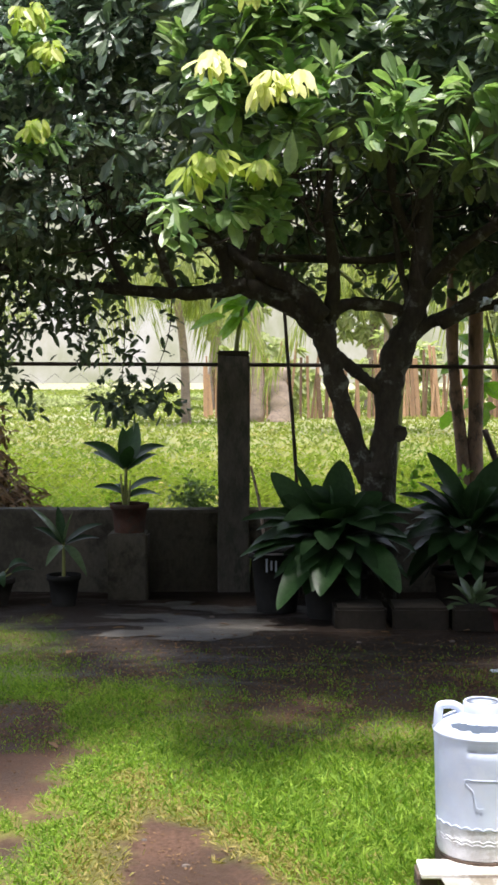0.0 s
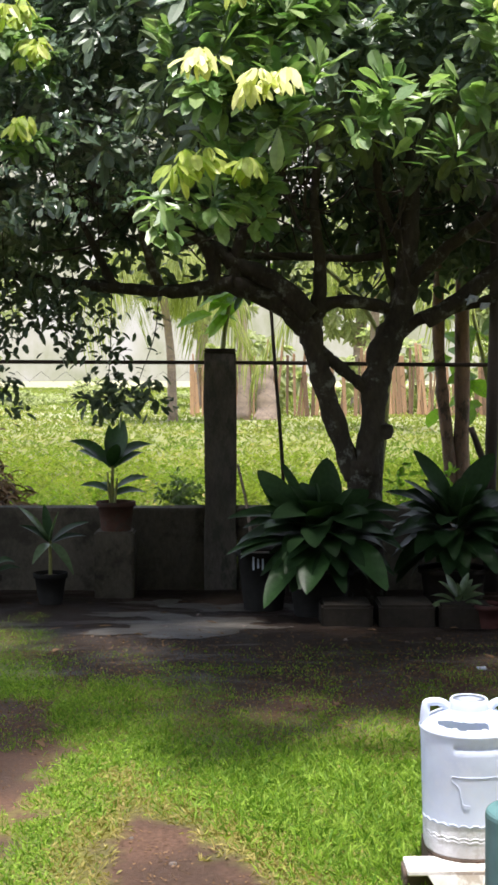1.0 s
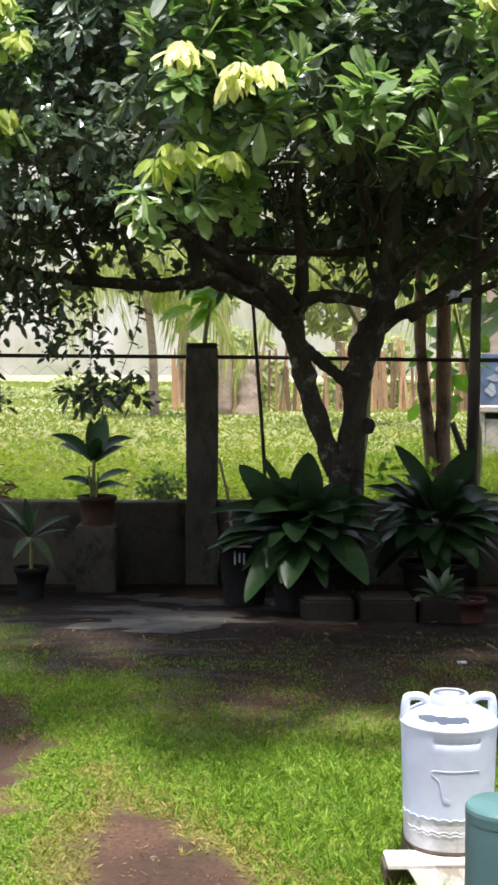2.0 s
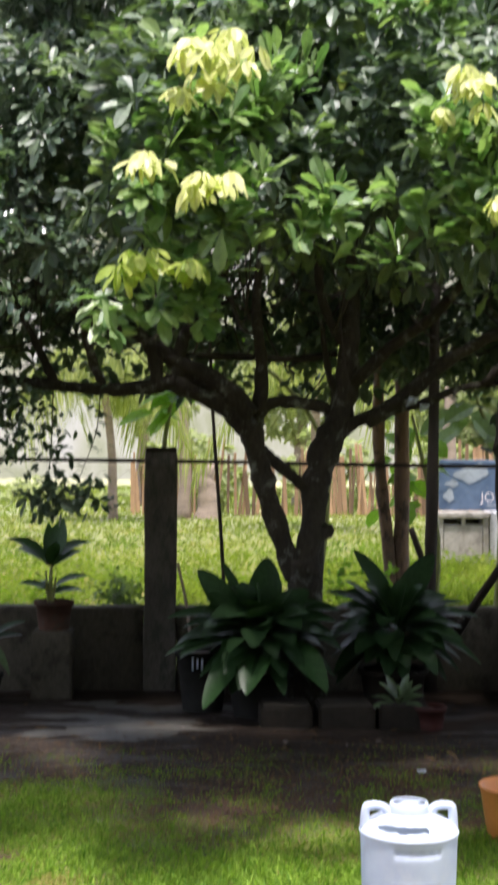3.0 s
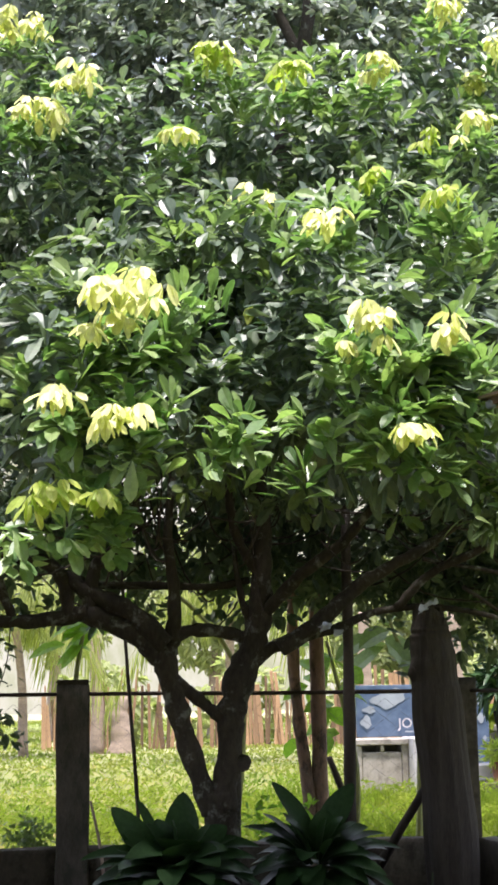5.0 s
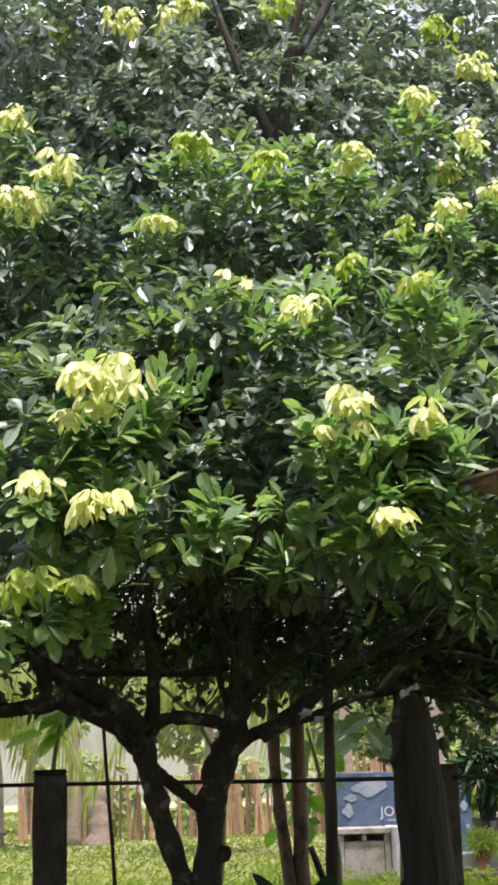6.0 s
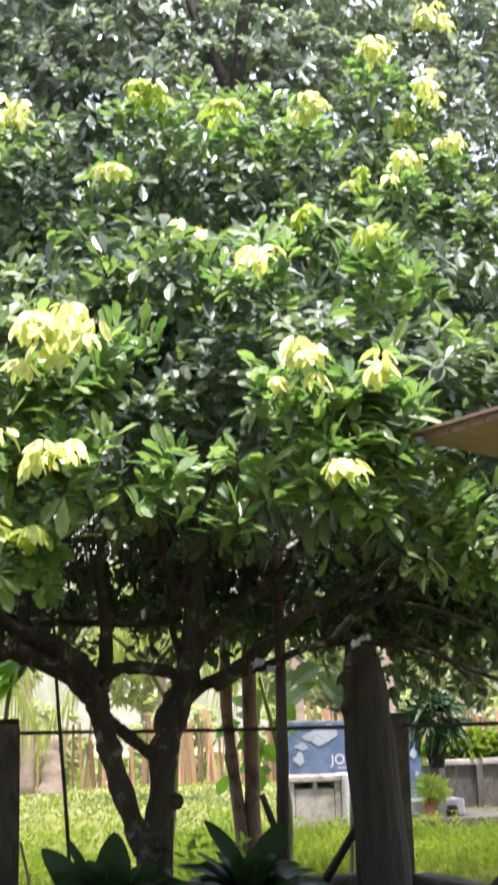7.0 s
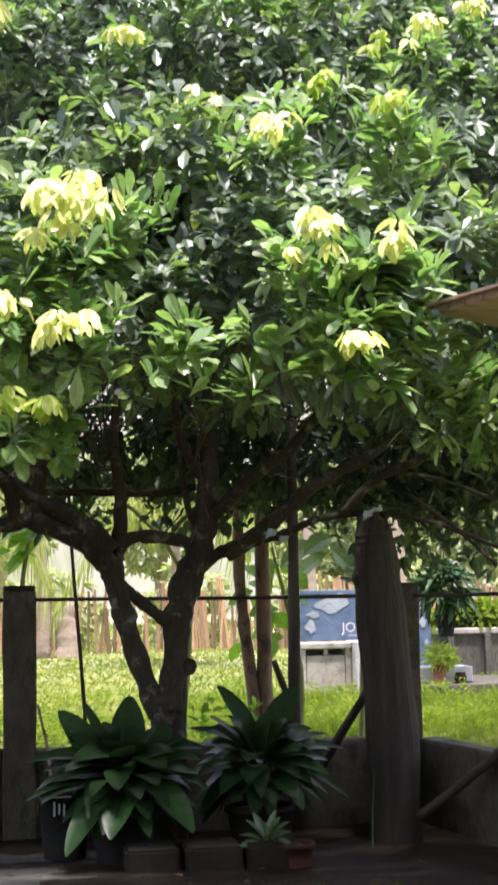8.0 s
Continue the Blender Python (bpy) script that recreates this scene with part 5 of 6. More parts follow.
def leaf_to(parent, foot, tip, width, mat, sag=0.3, fold=0.3, twist=0.0, label="", shape=LANCE):
    """One long pointed leaf arching from its foot to its tip."""
    foot, tip = np.array(foot, float), np.array(tip, float)
    size = np.linalg.norm(tip - foot)
    way = tip - foot + np.array((0, 0, sag * size))
    length = np.linalg.norm(way)
    up = np.array((twist, -0.35, 1.0)) - 0.3 * way / length
    return part("leaf", leaves([foot], [way], [up], length, width, sag * size / length, fold, shape), mat, parent, label, smooth=True)


for dx, h in ((-0.025, 0.8), (0.022, 0.76)):
    part("stem", tube([(-0.79 + 0.4 * dx, 8.77, 0.57), (-0.79 + dx, 8.77, 0.68), (-0.79 + 1.3 * dx, 8.77, h)], [0.009, 0.008, 0.006], 8, 3), M_STEM, wall_pot, "yellow-green fleshy stem")
part("stem", tube([(-0.795, 8.78, 0.56), (-0.793, 8.78, 0.72), (-0.79, 8.78, 0.85)], [0.014, 0.012, 0.009], 8, 3), M_STEM, wall_pot, "yellow-green fleshy stem")
for x0, z0, x1, z1, dy, w, sag in (
        (-0.8, 0.82, -1.07, 1.0, -0.04, 0.14, 0.55), (-0.8, 0.84, -1.03, 0.93, 0.12, 0.12, 0.35), (-0.79, 0.84, -0.72, 1.13, 0.05, 0.16, 0.05), (-0.79, 0.83, -0.53, 0.98, -0.06, 0.15, 0.55),
        (-0.79, 0.84, -0.82, 1.1, 0.1, 0.09, 0.05), (-0.79, 0.82, -0.6, 0.92, 0.12, 0.1, 0.3), (-0.8, 0.66, -1.0, 0.715, -0.05, 0.1, 0.45), (-0.79, 0.67, -0.55, 0.77, -0.06, 0.11, 0.4),
        (-0.79, 0.64, -0.57, 0.655, 0.06, 0.1, 0.5), (-0.79, 0.83, -0.75, 0.99, -0.16, 0.1, 0.2), (-0.8, 0.68, -0.93, 0.7, 0.14, 0.07, 0.5)):
    leaf_to(wall_pot, (x0, 8.78, z0), (x1, 8.78 + dy, z1), w, M_LEAF_POT, sag)


def rosette(t, cx, cy, z, n, reach, height, low, width, mat, seed):
    """Fountain of long leaves: upright in the heart, arching over outside."""
    g = np.random.default_rng(seed)
    for i in range(n):
        u = (i + 0.5) / n
        a = 2.4 * i + g.uniform(-0.4, 0.4)
        rad = reach * (0.2 + 0.8 * u ** 0.7) * g.uniform(0.85, 1.1)
        top = z + height * (1 - u) ** 0.8 * g.uniform(0.85, 1.05) - (z - low) * max(0.0, u - 0.45) / 0.55
        foot = (cx + 0.15 * rad * math.cos(a), cy + 0.15 * rad * math.sin(a), z + 0.25 * (top - z) * (top > z))
        leaf_to(t, foot, (cx + rad * math.cos(a), cy + 0.7 * rad * math.sin(a), top), width * g.uniform(0.8, 1.15), mat, 0.12 + 0.5 * u, g.uniform(0.15, 0.4), g.uniform(-0.3, 0.3))


OVAL = tuple((u, math.sin(math.pi * u ** 0.9) ** 0.65) for u in (0.05, 0.13, 0.24, 0.36, 0.5, 0.64, 0.78, 0.89, 0.96))


def clump(t, c, r, n, width, mat, seed, stems=5, shape=LANCE):
    """Dense mound of broad leaves, each hanging outwards from a stem inside."""
    g = np.random.default_rng(seed)
    c, r = np.array(c, float), np.array(r, float)
    for i in range(n):
        s = 1 - 1.65 * (i + 0.5) / n
        a = 2.4 * i + g.uniform(-0.5, 0.5)
        q = math.sqrt(max(0.0, 1 - s * s))
        d = np.array((q * math.cos(a), q * math.sin(a), s))
        inner = c + r * d * g.uniform(0.1, 0.35) + np.array((0, 0, 0.06))
        tip = c + r * d * g.uniform(0.85, 1.1)
        leaf_to(t, inner, tip, width * g.uniform(0.75, 1.2), mat, 0.1 + 0.6 * q * g.uniform(0.5, 1.0), g.uniform(0.1, 0.35), g.uniform(-0.4, 0.4), shape=shape)
    for k in range(stems):
        a = 2 * math.pi * k / stems
        part("stem", tube([(c[0] + 0.03 * math.cos(a), c[1] + 0.03 * math.sin(a), 0.2), (c[0] + 0.3 * r[0] * math.cos(a), c[1] + 0.3 * r[1] * math.sin(a), c[2] + 0.1)], [0.014, 0.01], 6, 2), M_STEM_DARK, t)


def leafy_pot(name, cx, cy, z0, r0, r1, h, pmat, lmat, n, stem, L, W, seed, label, tall=0.8, droop=0.5):
    t = potted(name, cx, cy, z0, r0, r1, h, pmat, label)
    g = np.random.default_rng(seed)
    for i in range(n):
        a = 2.4 * i + g.uniform(-0.3, 0.3)
        e = tall * (1.3 - 1.5 * i / n) + g.uniform(-0.1, 0.1)
        k = g.uniform(0.75, 1.15)
        stalk_leaf(t, (cx + 0.03 * math.cos(a), cy + 0.03 * math.sin(a), z0 + h - 0.04), (math.cos(a) * 0.8, math.sin(a) * 0.8, e), stem * k, L * k, W * k, lmat, droop * g.uniform(0.6, 1.3))
    return t


glossy = potted("flower_pot", -1.15, 8.45, 0.0, 0.07, 0.1, 0.2, M_BLACK_POT, "small dark pot with streaked shiny leaves by the wall")
for x1, dy, z1, w, sag in ((-1.34, -0.1, 0.63, 0.085, 0.2), (-1.33, -0.05, 0.5, 0.08, 0.35), (-1.08, -0.1, 0.6, 0.08, 0.15), (-0.9, -0.05, 0.52, 0.085, 0.35), (-0.99, -0.12, 0.2, 0.07, 0.5), (-1.24, -0.15, 0.27, 0.07, 0.5), (-1.2, 0.1, 0.62, 0.06, 0.1), (-0.93, 0.05, 0.42, 0.07, 0.4)):
    leaf_to(glossy, (-1.15, 8.45, 0.38), (x1, 8.45 + dy, z1), w, M_LEAF_STRIPE if dy < -0.09 else M_LEAF_DARK, sag)
part("stem", tube([(-1.15, 8.45, 0.15), (-1.15, 8.45, 0.4)], [0.012, 0.01], 6, 2), M_STEM, glossy)
leafy_pot("flower_pot", -1.6, 8.5, 0.0, 0.09, 0.13, 0.17, M_CLAY_DARK, M_LEAF_DARK, 5, 0.12, 0.2, 0.06, 132, "low dark clay pot with a few leaves by the wall")
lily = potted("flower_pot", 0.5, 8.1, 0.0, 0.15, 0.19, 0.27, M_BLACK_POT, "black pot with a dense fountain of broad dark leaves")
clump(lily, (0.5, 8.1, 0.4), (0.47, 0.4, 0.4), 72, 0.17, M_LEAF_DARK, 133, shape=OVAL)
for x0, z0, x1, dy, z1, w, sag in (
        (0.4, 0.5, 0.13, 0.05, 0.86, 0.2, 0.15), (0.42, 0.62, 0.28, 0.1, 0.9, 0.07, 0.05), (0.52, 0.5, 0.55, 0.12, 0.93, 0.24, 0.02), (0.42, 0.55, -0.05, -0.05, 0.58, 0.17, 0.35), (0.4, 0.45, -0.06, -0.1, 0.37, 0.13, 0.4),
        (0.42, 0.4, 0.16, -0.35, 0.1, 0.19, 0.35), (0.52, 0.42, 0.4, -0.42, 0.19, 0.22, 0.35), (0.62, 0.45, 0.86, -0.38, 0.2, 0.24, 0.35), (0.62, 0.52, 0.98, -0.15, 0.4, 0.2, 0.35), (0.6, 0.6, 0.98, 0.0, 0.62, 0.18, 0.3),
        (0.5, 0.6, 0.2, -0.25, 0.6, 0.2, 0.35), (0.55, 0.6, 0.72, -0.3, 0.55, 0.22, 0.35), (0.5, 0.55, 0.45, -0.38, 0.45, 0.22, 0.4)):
    # low front leaves take the lighter leaf material, their lit look in colour
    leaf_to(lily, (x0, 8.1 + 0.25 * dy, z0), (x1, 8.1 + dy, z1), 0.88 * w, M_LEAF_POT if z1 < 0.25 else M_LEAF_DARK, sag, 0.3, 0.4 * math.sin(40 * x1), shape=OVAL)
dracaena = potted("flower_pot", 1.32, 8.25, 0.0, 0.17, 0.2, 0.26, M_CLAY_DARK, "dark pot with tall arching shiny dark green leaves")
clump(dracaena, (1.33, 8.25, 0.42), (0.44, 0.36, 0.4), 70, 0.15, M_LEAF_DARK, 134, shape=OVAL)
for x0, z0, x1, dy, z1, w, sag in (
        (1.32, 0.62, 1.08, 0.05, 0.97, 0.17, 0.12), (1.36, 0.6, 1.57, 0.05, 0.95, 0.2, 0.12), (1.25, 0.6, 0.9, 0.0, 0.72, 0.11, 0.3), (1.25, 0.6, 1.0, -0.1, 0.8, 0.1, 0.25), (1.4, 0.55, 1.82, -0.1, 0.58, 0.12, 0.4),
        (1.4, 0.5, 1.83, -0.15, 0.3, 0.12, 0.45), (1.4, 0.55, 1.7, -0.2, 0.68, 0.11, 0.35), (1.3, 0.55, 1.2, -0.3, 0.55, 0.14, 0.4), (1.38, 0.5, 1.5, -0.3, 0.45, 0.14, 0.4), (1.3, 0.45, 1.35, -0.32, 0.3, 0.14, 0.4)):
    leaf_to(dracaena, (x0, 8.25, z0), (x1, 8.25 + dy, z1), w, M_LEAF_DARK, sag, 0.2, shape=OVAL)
streaked = potted("flower_pot", 1.28, 7.78, 0.0, 0.09, 0.11, 0.13, M_CLAY_DARK, "small pot with a bright streaked rosette plant")
rosette(streaked, 1.28, 7.78, 0.12, 13, 0.22, 0.18, 0.05, 0.05, M_LEAF_STRIPE, 135)
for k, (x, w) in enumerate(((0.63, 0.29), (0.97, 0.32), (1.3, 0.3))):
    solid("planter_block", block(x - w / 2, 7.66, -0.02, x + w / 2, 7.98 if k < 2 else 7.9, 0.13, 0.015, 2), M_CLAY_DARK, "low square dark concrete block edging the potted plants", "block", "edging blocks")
potted("flower_pot", 1.44, 7.72, 0.0, 0.08, 0.095, 0.13, M_RED_POT, "small empty red plastic pot on the earth")
mark_pot = potted("flower_pot", 0.17, 8.3, 0.0, 0.12, 0.16, 0.36, M_BLACK_POT, "black plastic tub with three white marks by the pillar")
for k in range(3):
    part("mark", block(0.1 + 0.028 * k, 8.135, 0.26 + 0.012 * (k % 2), 0.112 + 0.028 * k, 8.146, 0.34, 0.001), M_WHITE_PLASTIC, mark_pot, "white painted stroke")

bamboo = thing("pale_stick", (0.08, 8.8, 0), "thin pale dry stick leaning on the pillar", "stick")
part("stick", tube([(0.13, 8.72, 0.02), (0.08, 8.8, 0.53), (0.012, 8.9, 0.84)], [0.011, 0.01, 0.008], 6, 3, 0.2), M_BARK_PALE, bamboo)
cane = thing("thin_cane", (1.99, 8.2, 0), "short thin green cane standing by the timber post", "stick")
part("stick", tube([(1.985, 8.18, -0.01), (2.0, 8.22, 0.2), (2.02, 8.235, 0.43)], [0.006, 0.006, 0.005], 6, 3, 0.2), M_STEM_DARK, cane)

# ---- shrubs beside the wall ----
bush(-0.38, 9.45, 0.5, 0.2, 0.12, 0.28, 110, M_LEAF_MID, 0.05, 150, "fine-leaved weed growing behind the wall", name="weed")
bush(1.35, 9.5, 0.5, 0.3, 0.2, 0.36, 34, M_LEAF_BRIGHT, 0.09, 151, "light green weed growing behind the wall", name="weed")

# ---- hanging twigs of the tree on its left side ----
def hanging_twig(x, y, z, drop, n, seed, side=0.3):
    g = np.random.default_rng(seed)
    end = (x + side, y + g.uniform(-0.1, 0.1), z - drop)
    mid = (x + side * 0.2, y, z - drop * 0.5)
    path, _ = smooth_path([(x, y, z), mid, end], [1, 1, 1], 8)
    path = np.array(path)
    idx = g.integers(2, len(path), n)
    pos = path[idx] + g.normal(size=(n, 3)) * (0.06, 0.06, 0.05)
    part("twig", tube([(x, y, z), mid, end], [0.004, 0.003, 0.002], 5, 5), M_STICK, tree)
    way = np.c_[g.normal(size=(n, 2)) * 0.8, -0.2 + 0.5 * g.normal(size=n)]
    part("twig_leaves", leaves(pos, way, np.c_[0.6 * g.normal(size=(n, 2)), np.ones(n)], 0.068 * g.uniform(0.7, 1.2, n), 0.034, 0.3, 0.25, LEAFLET), M_LEAF, tree)


for i, (x, z, drop, n, side) in enumerate(((-1.55, 2.3, 0.75, 60, 0.2), (-1.35, 2.25, 0.6, 50, 0.1), (-1.62, 2.1, 0.85, 70, 0.35), (-1.05, 2.1, 0.55, 50, 0.1), (-0.95, 2.05, 0.4, 40, 0.12), (-1.75, 2.4, 1.0, 70, 0.15), (-0.72, 1.9, 0.7, 26, -0.05), (-1.2, 2.1, 0.35, 40, 0.1))):
    hanging_twig(x, 8.0, z, drop, int(2.8 * n), 160 + i, side)
hanging_twig(-0.45, 8.1, 1.95, 0.55, 24, 180, -0.12)
g = np.random.default_rng(181)
p, o = shell((-0.62, 8.0, 1.3), (0.36, 0.15, 0.13), 56, 182, 2)
part("twig_leaves", sprays(p, o, 4, 0.078, 0.035, seed=183, spread=0.7), M_LEAF, tree)

# ---- things near the house ----
DX, DY, DZ = 0.676, 3.92, 0.088
drum = thing("plastic_drum", (DX, DY, DZ), "white plastic water drum with two handles and a cut-open shoulder", "drum")
S = 180
lower = [(0.0, 0.0), (0.112, 0.0), (0.124, 0.008), (0.128, 0.02), (0.13, 0.06), (0.1308, 0.098)]
wall_prof = [(0.1308, 0.098), (0.1325, 0.102), (0.1315, 0.108), (0.1345, 0.2), (0.1375, 0.3), (0.1382, 0.318), (0.1385, 0.324), (0.1388, 0.331), (0.139, 0.337), (0.1395, 0.345), (0.1408, 0.353), (0.143, 0.357), (0.1432, 0.362), (0.139, 0.365)]
dome = [(0.139 - 0.079 * u, 0.365 + 0.046 * u ** 0.62) for u in np.linspace(0.03, 1.0, 26)]
dv, df = lathe([(r, DZ + z) for r, z in wall_prof + dome], DX, DY, S)


def drum_angle(v):
    """Degrees round the drum from its front."""
    return (math.degrees(math.atan2(v[1] - DY, v[0] - DX)) + 270) % 360 - 180


def cut_open(v):
    a, r = drum_angle(v), math.hypot(v[0] - DX, v[1] - DY)
    if v[2] < DZ + 0.364 or not -62 < a < 20:
        return False
    taper = min(1.0, (a + 62) / 14, (20 - a) / 3)
    mid = 0.1145
    return abs(r - mid) < taper * (0.012 + 0.0018 * math.sin(0.33 * a + 1) + (0.003 if -22 < a < -4 and r > mid else 0.0))


def dented(v):
    a, z = drum_angle(v), v[2] - DZ
    k = max(0.0, 1 - abs(z - 0.3275) / 0.009) * max(0.0, min(1.0, (30 - abs(a - 2)) / 4)) * (0.8 + 0.2 * math.sin(0.5 * a))
    f = 1 - 0.05 * min(1.0, 1.6 * k)
    return (DX + (v[0] - DX) * f, DY + (v[1] - DY) * f, v[2])


df = [f for f in df if not cut_open([sum(dv[i][k] for i in f) / len(f) for k in range(3)])]
part("body", ([dented(v) for v in dv], df), M_WHITE_PLASTIC, drum, smooth=True)
part("lower_body", lathe([(r, DZ + z) for r, z in lower], DX, DY, 96), M_GRIMY_PLASTIC, drum, "grimy lower band", smooth=True)
part("cap", lathe([(0.058, DZ + 0.408), (0.056, DZ + 0.42), (0.0555, DZ + 0.436), (0.052, DZ + 0.441), (0.046, DZ + 0.439), (0, DZ + 0.438)], DX, DY, 40), M_WHITE_PLASTIC, drum, "round screw cap", smooth=True)
for sgn in (-1, 1):
    hp = [(DX + sgn * 0.128, DY, DZ + 0.362), (DX + sgn * 0.127, DY, DZ + 0.4), (DX + sgn * 0.125, DY, DZ + 0.42), (DX + sgn * 0.119, DY, DZ + 0.428), (DX + sgn * 0.09, DY, DZ + 0.43), (DX + sgn * 0.07, DY, DZ + 0.422), (DX + sgn * 0.058, DY, DZ + 0.408)]
    part("handle", tube(hp, [0.0145, 0.0135, 0.012, 0.012, 0.012, 0.0125, 0.014], 12, 4), M_WHITE_PLASTIC, drum, smooth=True)
for z, r, mat in ((0.099, 0.132, M_WHITE_PLASTIC), (0.062, 0.1305, M_GRIMY_PLASTIC), (0.052, 0.1303, M_GRIMY_PLASTIC)):
    ring = [(DX + r * math.cos(a), DY + r * math.sin(a), DZ + z + 0.007 * abs(math.sin(a * 13))) for a in np.linspace(math.pi * 1.0, math.pi * 2.0, 130)]
    part("seam", tube(ring, 0.0024 if r > 0.131 else 0.0016, 5, 1), mat, drum, "raised scalloped seam", smooth=True)
ring = [(DX + 0.1368 * math.cos(a), DY + 0.1368 * math.sin(a), DZ + 0.245) for a in np.linspace(math.pi * 1.34, math.pi * 1.66, 20)] + [(DX + 0.1368 * math.cos(a), DY + 0.1368 * math.sin(a), z_) for a, z_ in ((math.pi * 1.665, DZ + 0.235),)]
ring2 = [(DX + 0.1368 * math.cos(a), DY + 0.1368 * math.sin(a), z_) for a, z_ in ((math.pi * 1.34, DZ + 0.245), (math.pi * 1.335, DZ + 0.232), (math.pi * 1.39, DZ + 0.215), (math.pi * 1.41, DZ + 0.17), (math.pi * 1.46, DZ + 0.165))]
part("seam", tube(ring2, 0.001, 5, 2), M_WHITE_PLASTIC, drum, "raised moulded rib", smooth=True)
part("seam", tube(ring, 0.0011, 5, 1), M_WHITE_PLASTIC, drum, "raised moulded rib", smooth=True)
part("base_ring", lathe([(0.112, DZ - 0.003), (0.124, DZ - 0.003), (0.1265, DZ + 0.006), (0.12, DZ + 0.008)], DX, DY, 40), M_ROT_WOOD, drum, "dark ring round the bottom edge", smooth=True)

stand = thing("low_stand", (0.8, 3.9, 0), "low stand of a white board on dark rotten blocks", "stand")
part("board", block(0.48, 3.745, 0.066, 1.2, 3.86, 0.084, 0.004), M_WHITE_BOARD, stand)
part("block", block(0.478, 3.77, -0.03, 0.565, 3.87, 0.064, cuts=5, rough=0.012), M_ROT_WOOD, stand, smooth=True)
part("block", block(0.56, 3.87, -0.03, 0.8, 4.06, 0.081, cuts=5, rough=0.008), M_ROT_WOOD, stand, smooth=True)
part("block", block(1.05, 3.76, -0.03, 1.17, 3.9, 0.064, cuts=5, rough=0.012), M_ROT_WOOD, stand, smooth=True)
part("flap", ([(0.535, 3.735, 0.074), (0.72, 3.735, 0.074), (0.70, 3.72, 0.01), (0.575, 3.72, 0.01), (0.535, 3.738, 0.07), (0.72, 3.738, 0.07), (0.70, 3.725, 0.01), (0.575, 3.725, 0.01)], [(0, 3, 2, 1), (4, 5, 6, 7), (0, 1, 5, 4), (1, 2, 6, 5), (2, 3, 7, 6), (3, 0, 4, 7)]), M_WHITE_BOARD, stand, "torn white sheet hanging over the edge")

TX, TY, TZ = 0.565, 2.6, 0.636
pipe = thing("teal_pipe", (TX, TY, 0), "upright teal plastic pipe with a rounded cap", "pipe")
part("body", lathe([(0, -0.02), (0.08, -0.02), (0.08, 0.3), (0.081, TZ - 0.05), (0.081, TZ - 0.03)], TX, TY, 40), M_TEAL, pipe, smooth=True)
part("cap", lathe([(0.0815, TZ - 0.03), (0.0818, TZ - 0.012), (0.0805, TZ - 0.005), (0.077, TZ - 0.001), (0.07, TZ), (0.0, TZ + 0.0004)], TX, TY, 40), M_TEAL, pipe, "lighter rounded cap")

jug = thing("white_jug", (1.1, 4.3, 0), "small white plastic jug on the grass", "jug")
part("body", lathe([(0, 0), (0.1, 0), (0.11, 0.016), (0.11, 0.1), (0.1, 0.13), (0.075, 0.155), (0.047, 0.172), (0.04, 0.176)], 1.1, 4.3, 28), M_WHITE_PLASTIC, jug, smooth=True)
part("cap", lathe([(0.04, 0.165), (0.045, 0.17), (0.045, 0.193), (0.04, 0.198), (0, 0.198)], 1.085, 4.3, 20), M_WHITE_PLASTIC, jug, smooth=True)

OX, OY = 1.413, 5.46
tub = thing("orange_pot", (OX, OY, 0), "orange plastic tub standing open on the grass", "tub")
part("body", lathe([(0, 0.01), (0.14, 0.0), (0.152, 0.02), (0.168, 0.11), (0.182, 0.205), (0.188, 0.21), (0.188, 0.204), (0.176, 0.2), (0.158, 0.1), (0.14, 0.03), (0, 0.02)], OX, OY, 32), M_ORANGE, tub, smooth=True)

solid("litter_scrap", block(1.18, 6.6, 0.0, 1.222, 6.65, 0.018, cuts=4, rough=0.03), M_WHITE_PLASTIC, "small white scrap lying on the earth", "litter")
g = np.random.default_rng(77)
stones = []
for i in range(34):
    x, y = g.uniform(-1.3, 1.2), g.uniform(3.7, 8.3)
    if soil_amount(x, y) < 0.6:
        continue
    r = g.uniform(0.006, 0.018)
    v, f = lathe([(0, -r), (r * 0.8, -r * 0.5), (r, 0), (r * 0.7, r * 0.5), (0, r * 0.7)], 0, 0, 7)
    stones.append(([(x + a + 0.002 * math.sin(90 * a), y + b, c + ground_height(x, y)) for a, b, c in v], f))
solid("pebbles", merged(*stones), M_STONE, "scattered small pebbles on bare earth", "pebbles", kind="stuff")
n = 70
lx, ly = g.uniform(-1.5, 2.2, n), g.uniform(4.2, 8.8, n)
lz = np.array([ground_height(a, b) + 0.006 for a, b in zip(lx, ly)])
solid("fallen_leaves", leaves(np.c_[lx, ly, lz], np.c_[g.normal(size=(n, 2)), 0.1 * np.ones(n)], np.tile((0.1, 0, 1.0), (n, 1)), 0.07 * g.uniform(0.6, 1.3, n), 0.03, 0.05, 0.3, LEAFLET), M_DEAD, "fallen brown leaves scattered on the ground", "leaves", kind="stuff")

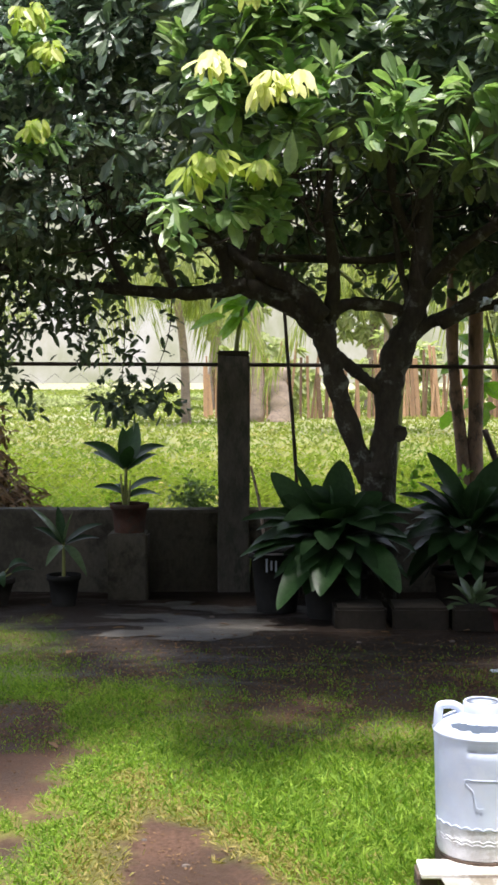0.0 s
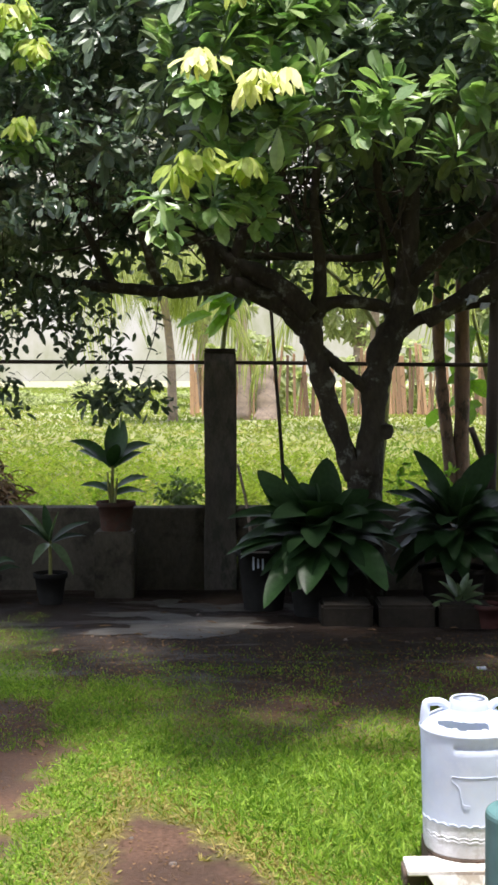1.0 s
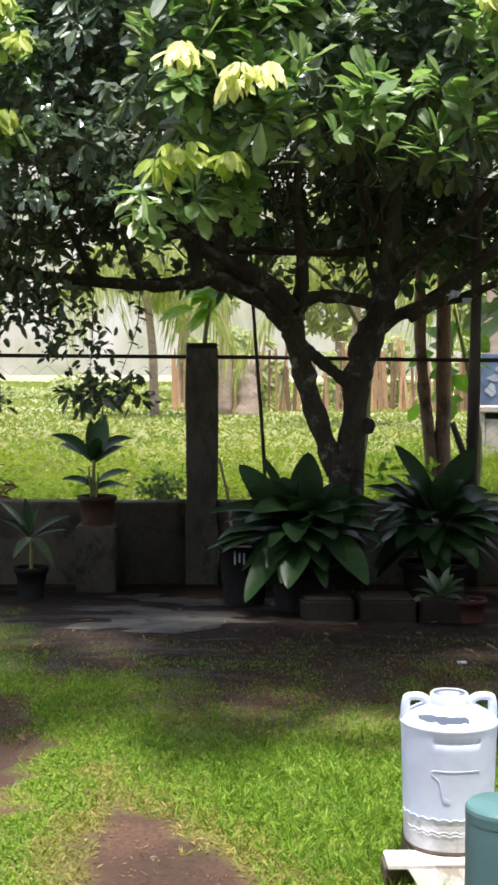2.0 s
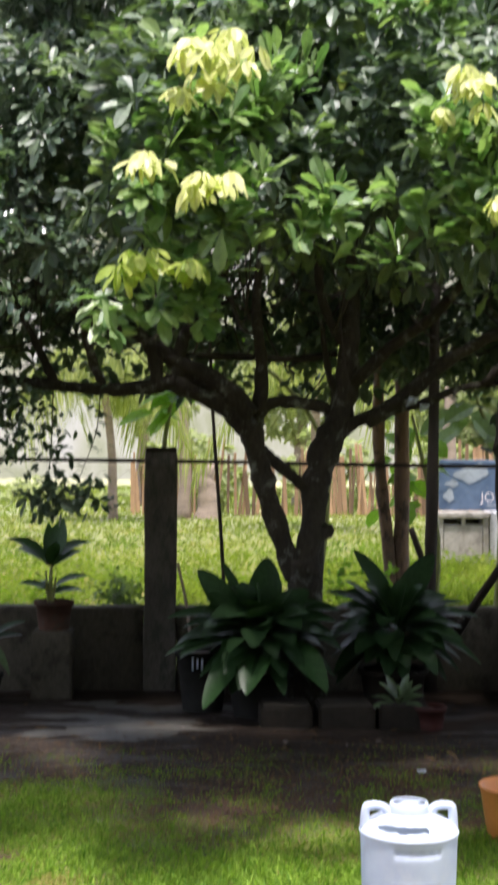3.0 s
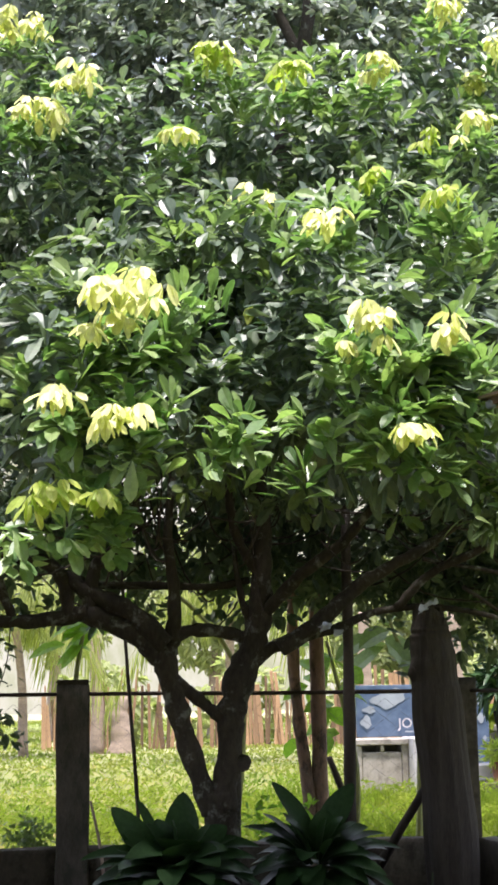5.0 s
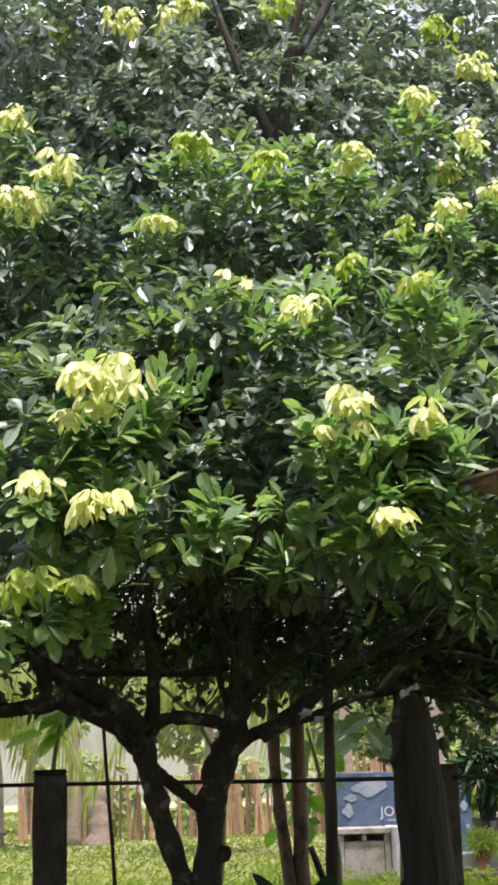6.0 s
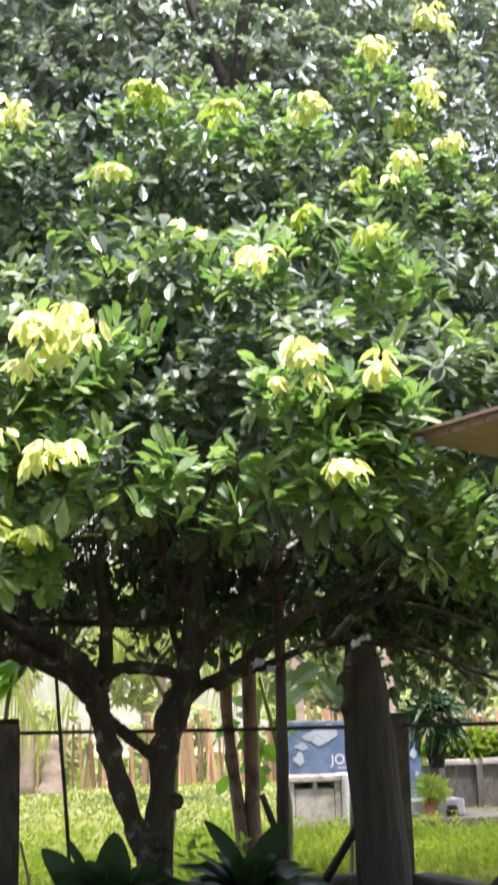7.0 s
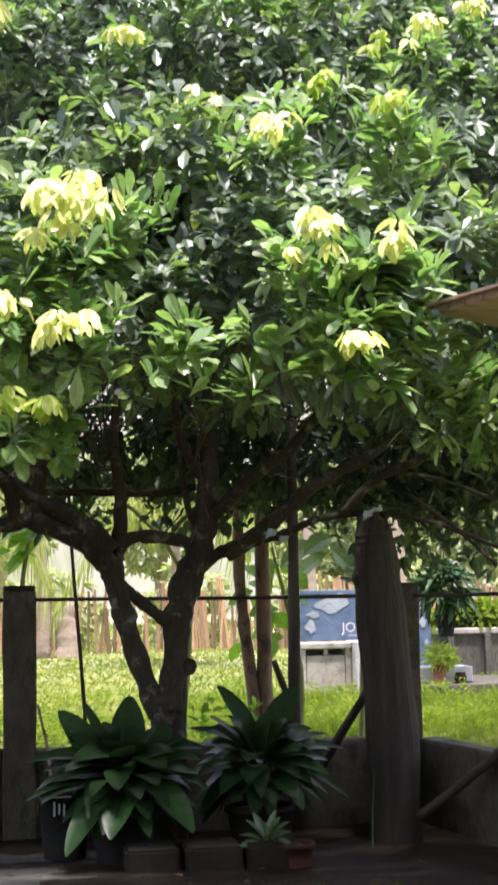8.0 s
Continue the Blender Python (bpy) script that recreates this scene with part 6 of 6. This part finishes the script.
# ---- roof corner, and the unseen house added behind the viewer ----
roof = thing("shed_roof", (2.55, 4.76, 2.5), "flat brown boarded shed roof with a wet white corner", "roof")
rz_ = 2.492
corners = [(1.41, 4.675), (2.89, 5.7), (2.89, 3.2), (2.05, 3.2)]
for k in range(18):
    u0, u1 = k / 18, (k + 1) / 18 - 0.004
    pl = [tuple(np.array(corners[0]) * (1 - u) + np.array(corners[3]) * u) for u in (u0, u1)]
    pr = [tuple(np.array(corners[1]) * (1 - u) + np.array(corners[2]) * u) for u in (u0, u1)]
    lo = [(*pl[0], rz_), (*pr[0], rz_), (*pr[1], rz_), (*pl[1], rz_)]
    hi = [(a_, b_, c_ + 0.022) for a_, b_, c_ in lo]
    part("board", (lo + hi, [(0, 1, 2, 3), (7, 6, 5, 4), (0, 4, 5, 1), (1, 5, 6, 2), (2, 6, 7, 3), (3, 7, 4, 0)]), M_ROOF, roof)
part("sheet", ([(x_ + dx, y_ + dy, rz_ + h) for h in (0.024, 0.034) for (x_, y_), (dx, dy) in zip(corners, ((-0.03, 0.0), (0, 0.03), (0, 0), (-0.03, 0)))], [(0, 1, 2, 3), (7, 6, 5, 4), (0, 4, 5, 1), (1, 5, 6, 2), (2, 6, 7, 3), (3, 7, 4, 0)]), M_ROOF, roof)
part("drip_tip", lathe([(0, 2.474), (0.019, 2.483), (0.021, 2.502), (0, 2.516)], 1.423, 4.662, 10), M_WHITE_PLASTIC, roof, "wet white tip")
part("post", tube([(2.8, 3.06, -0.05), (2.8, 3.06, 2.492)], 0.06, 8, 1), M_STICK, roof)
part("post", tube([(2.8, 5.44, -0.05), (2.8, 5.44, 2.492)], 0.06, 8, 1), M_STICK, roof)
# unseen house front, its height set to cut low skylight on the yard
solid("wall_house_unseen", block(-11, -2.2, -0.1, 11, -2.0, 6.9, 0.01), M_WALL_HOUSE, "plain plastered house wall out of view, made tall to block skylight", "wall", kind="structure")
solid("ceiling_porch_unseen", block(-7, -2.0, 2.75, 7, 0.6, 2.83, 0.01), M_ROOF, "plain boarded porch roof out of view, also blocking skylight", "roof", kind="structure")

# scraps of white plastic caught on the limb and the post
for k, (x, y, z, w) in enumerate(((1.44, 8.36, 1.885, 0.06), (1.52, 8.36, 1.845, 0.055), (2.03, 8.24, 1.985, 0.055), (2.09, 8.24, 2.015, 0.045))):
    cvs, cfs = block(-w / 2, -0.012, -w * 0.3, w / 2, 0.012, w * 0.3, 0, cuts=6)
    cvs = [Vector(v) + noise.noise_vector(Vector(v) * 45 + Vector((k, 2 * k, 5))) * 0.022 for v in cvs]
    solid("plastic_scrap", ([(x + v[0], y + v[1], z + v[2] + 0.25 * v[0]) for v in cvs], cfs), M_WHITE_PLASTIC, "small white plastic scrap caught on wood", "scrap", "white scraps", smooth=True)
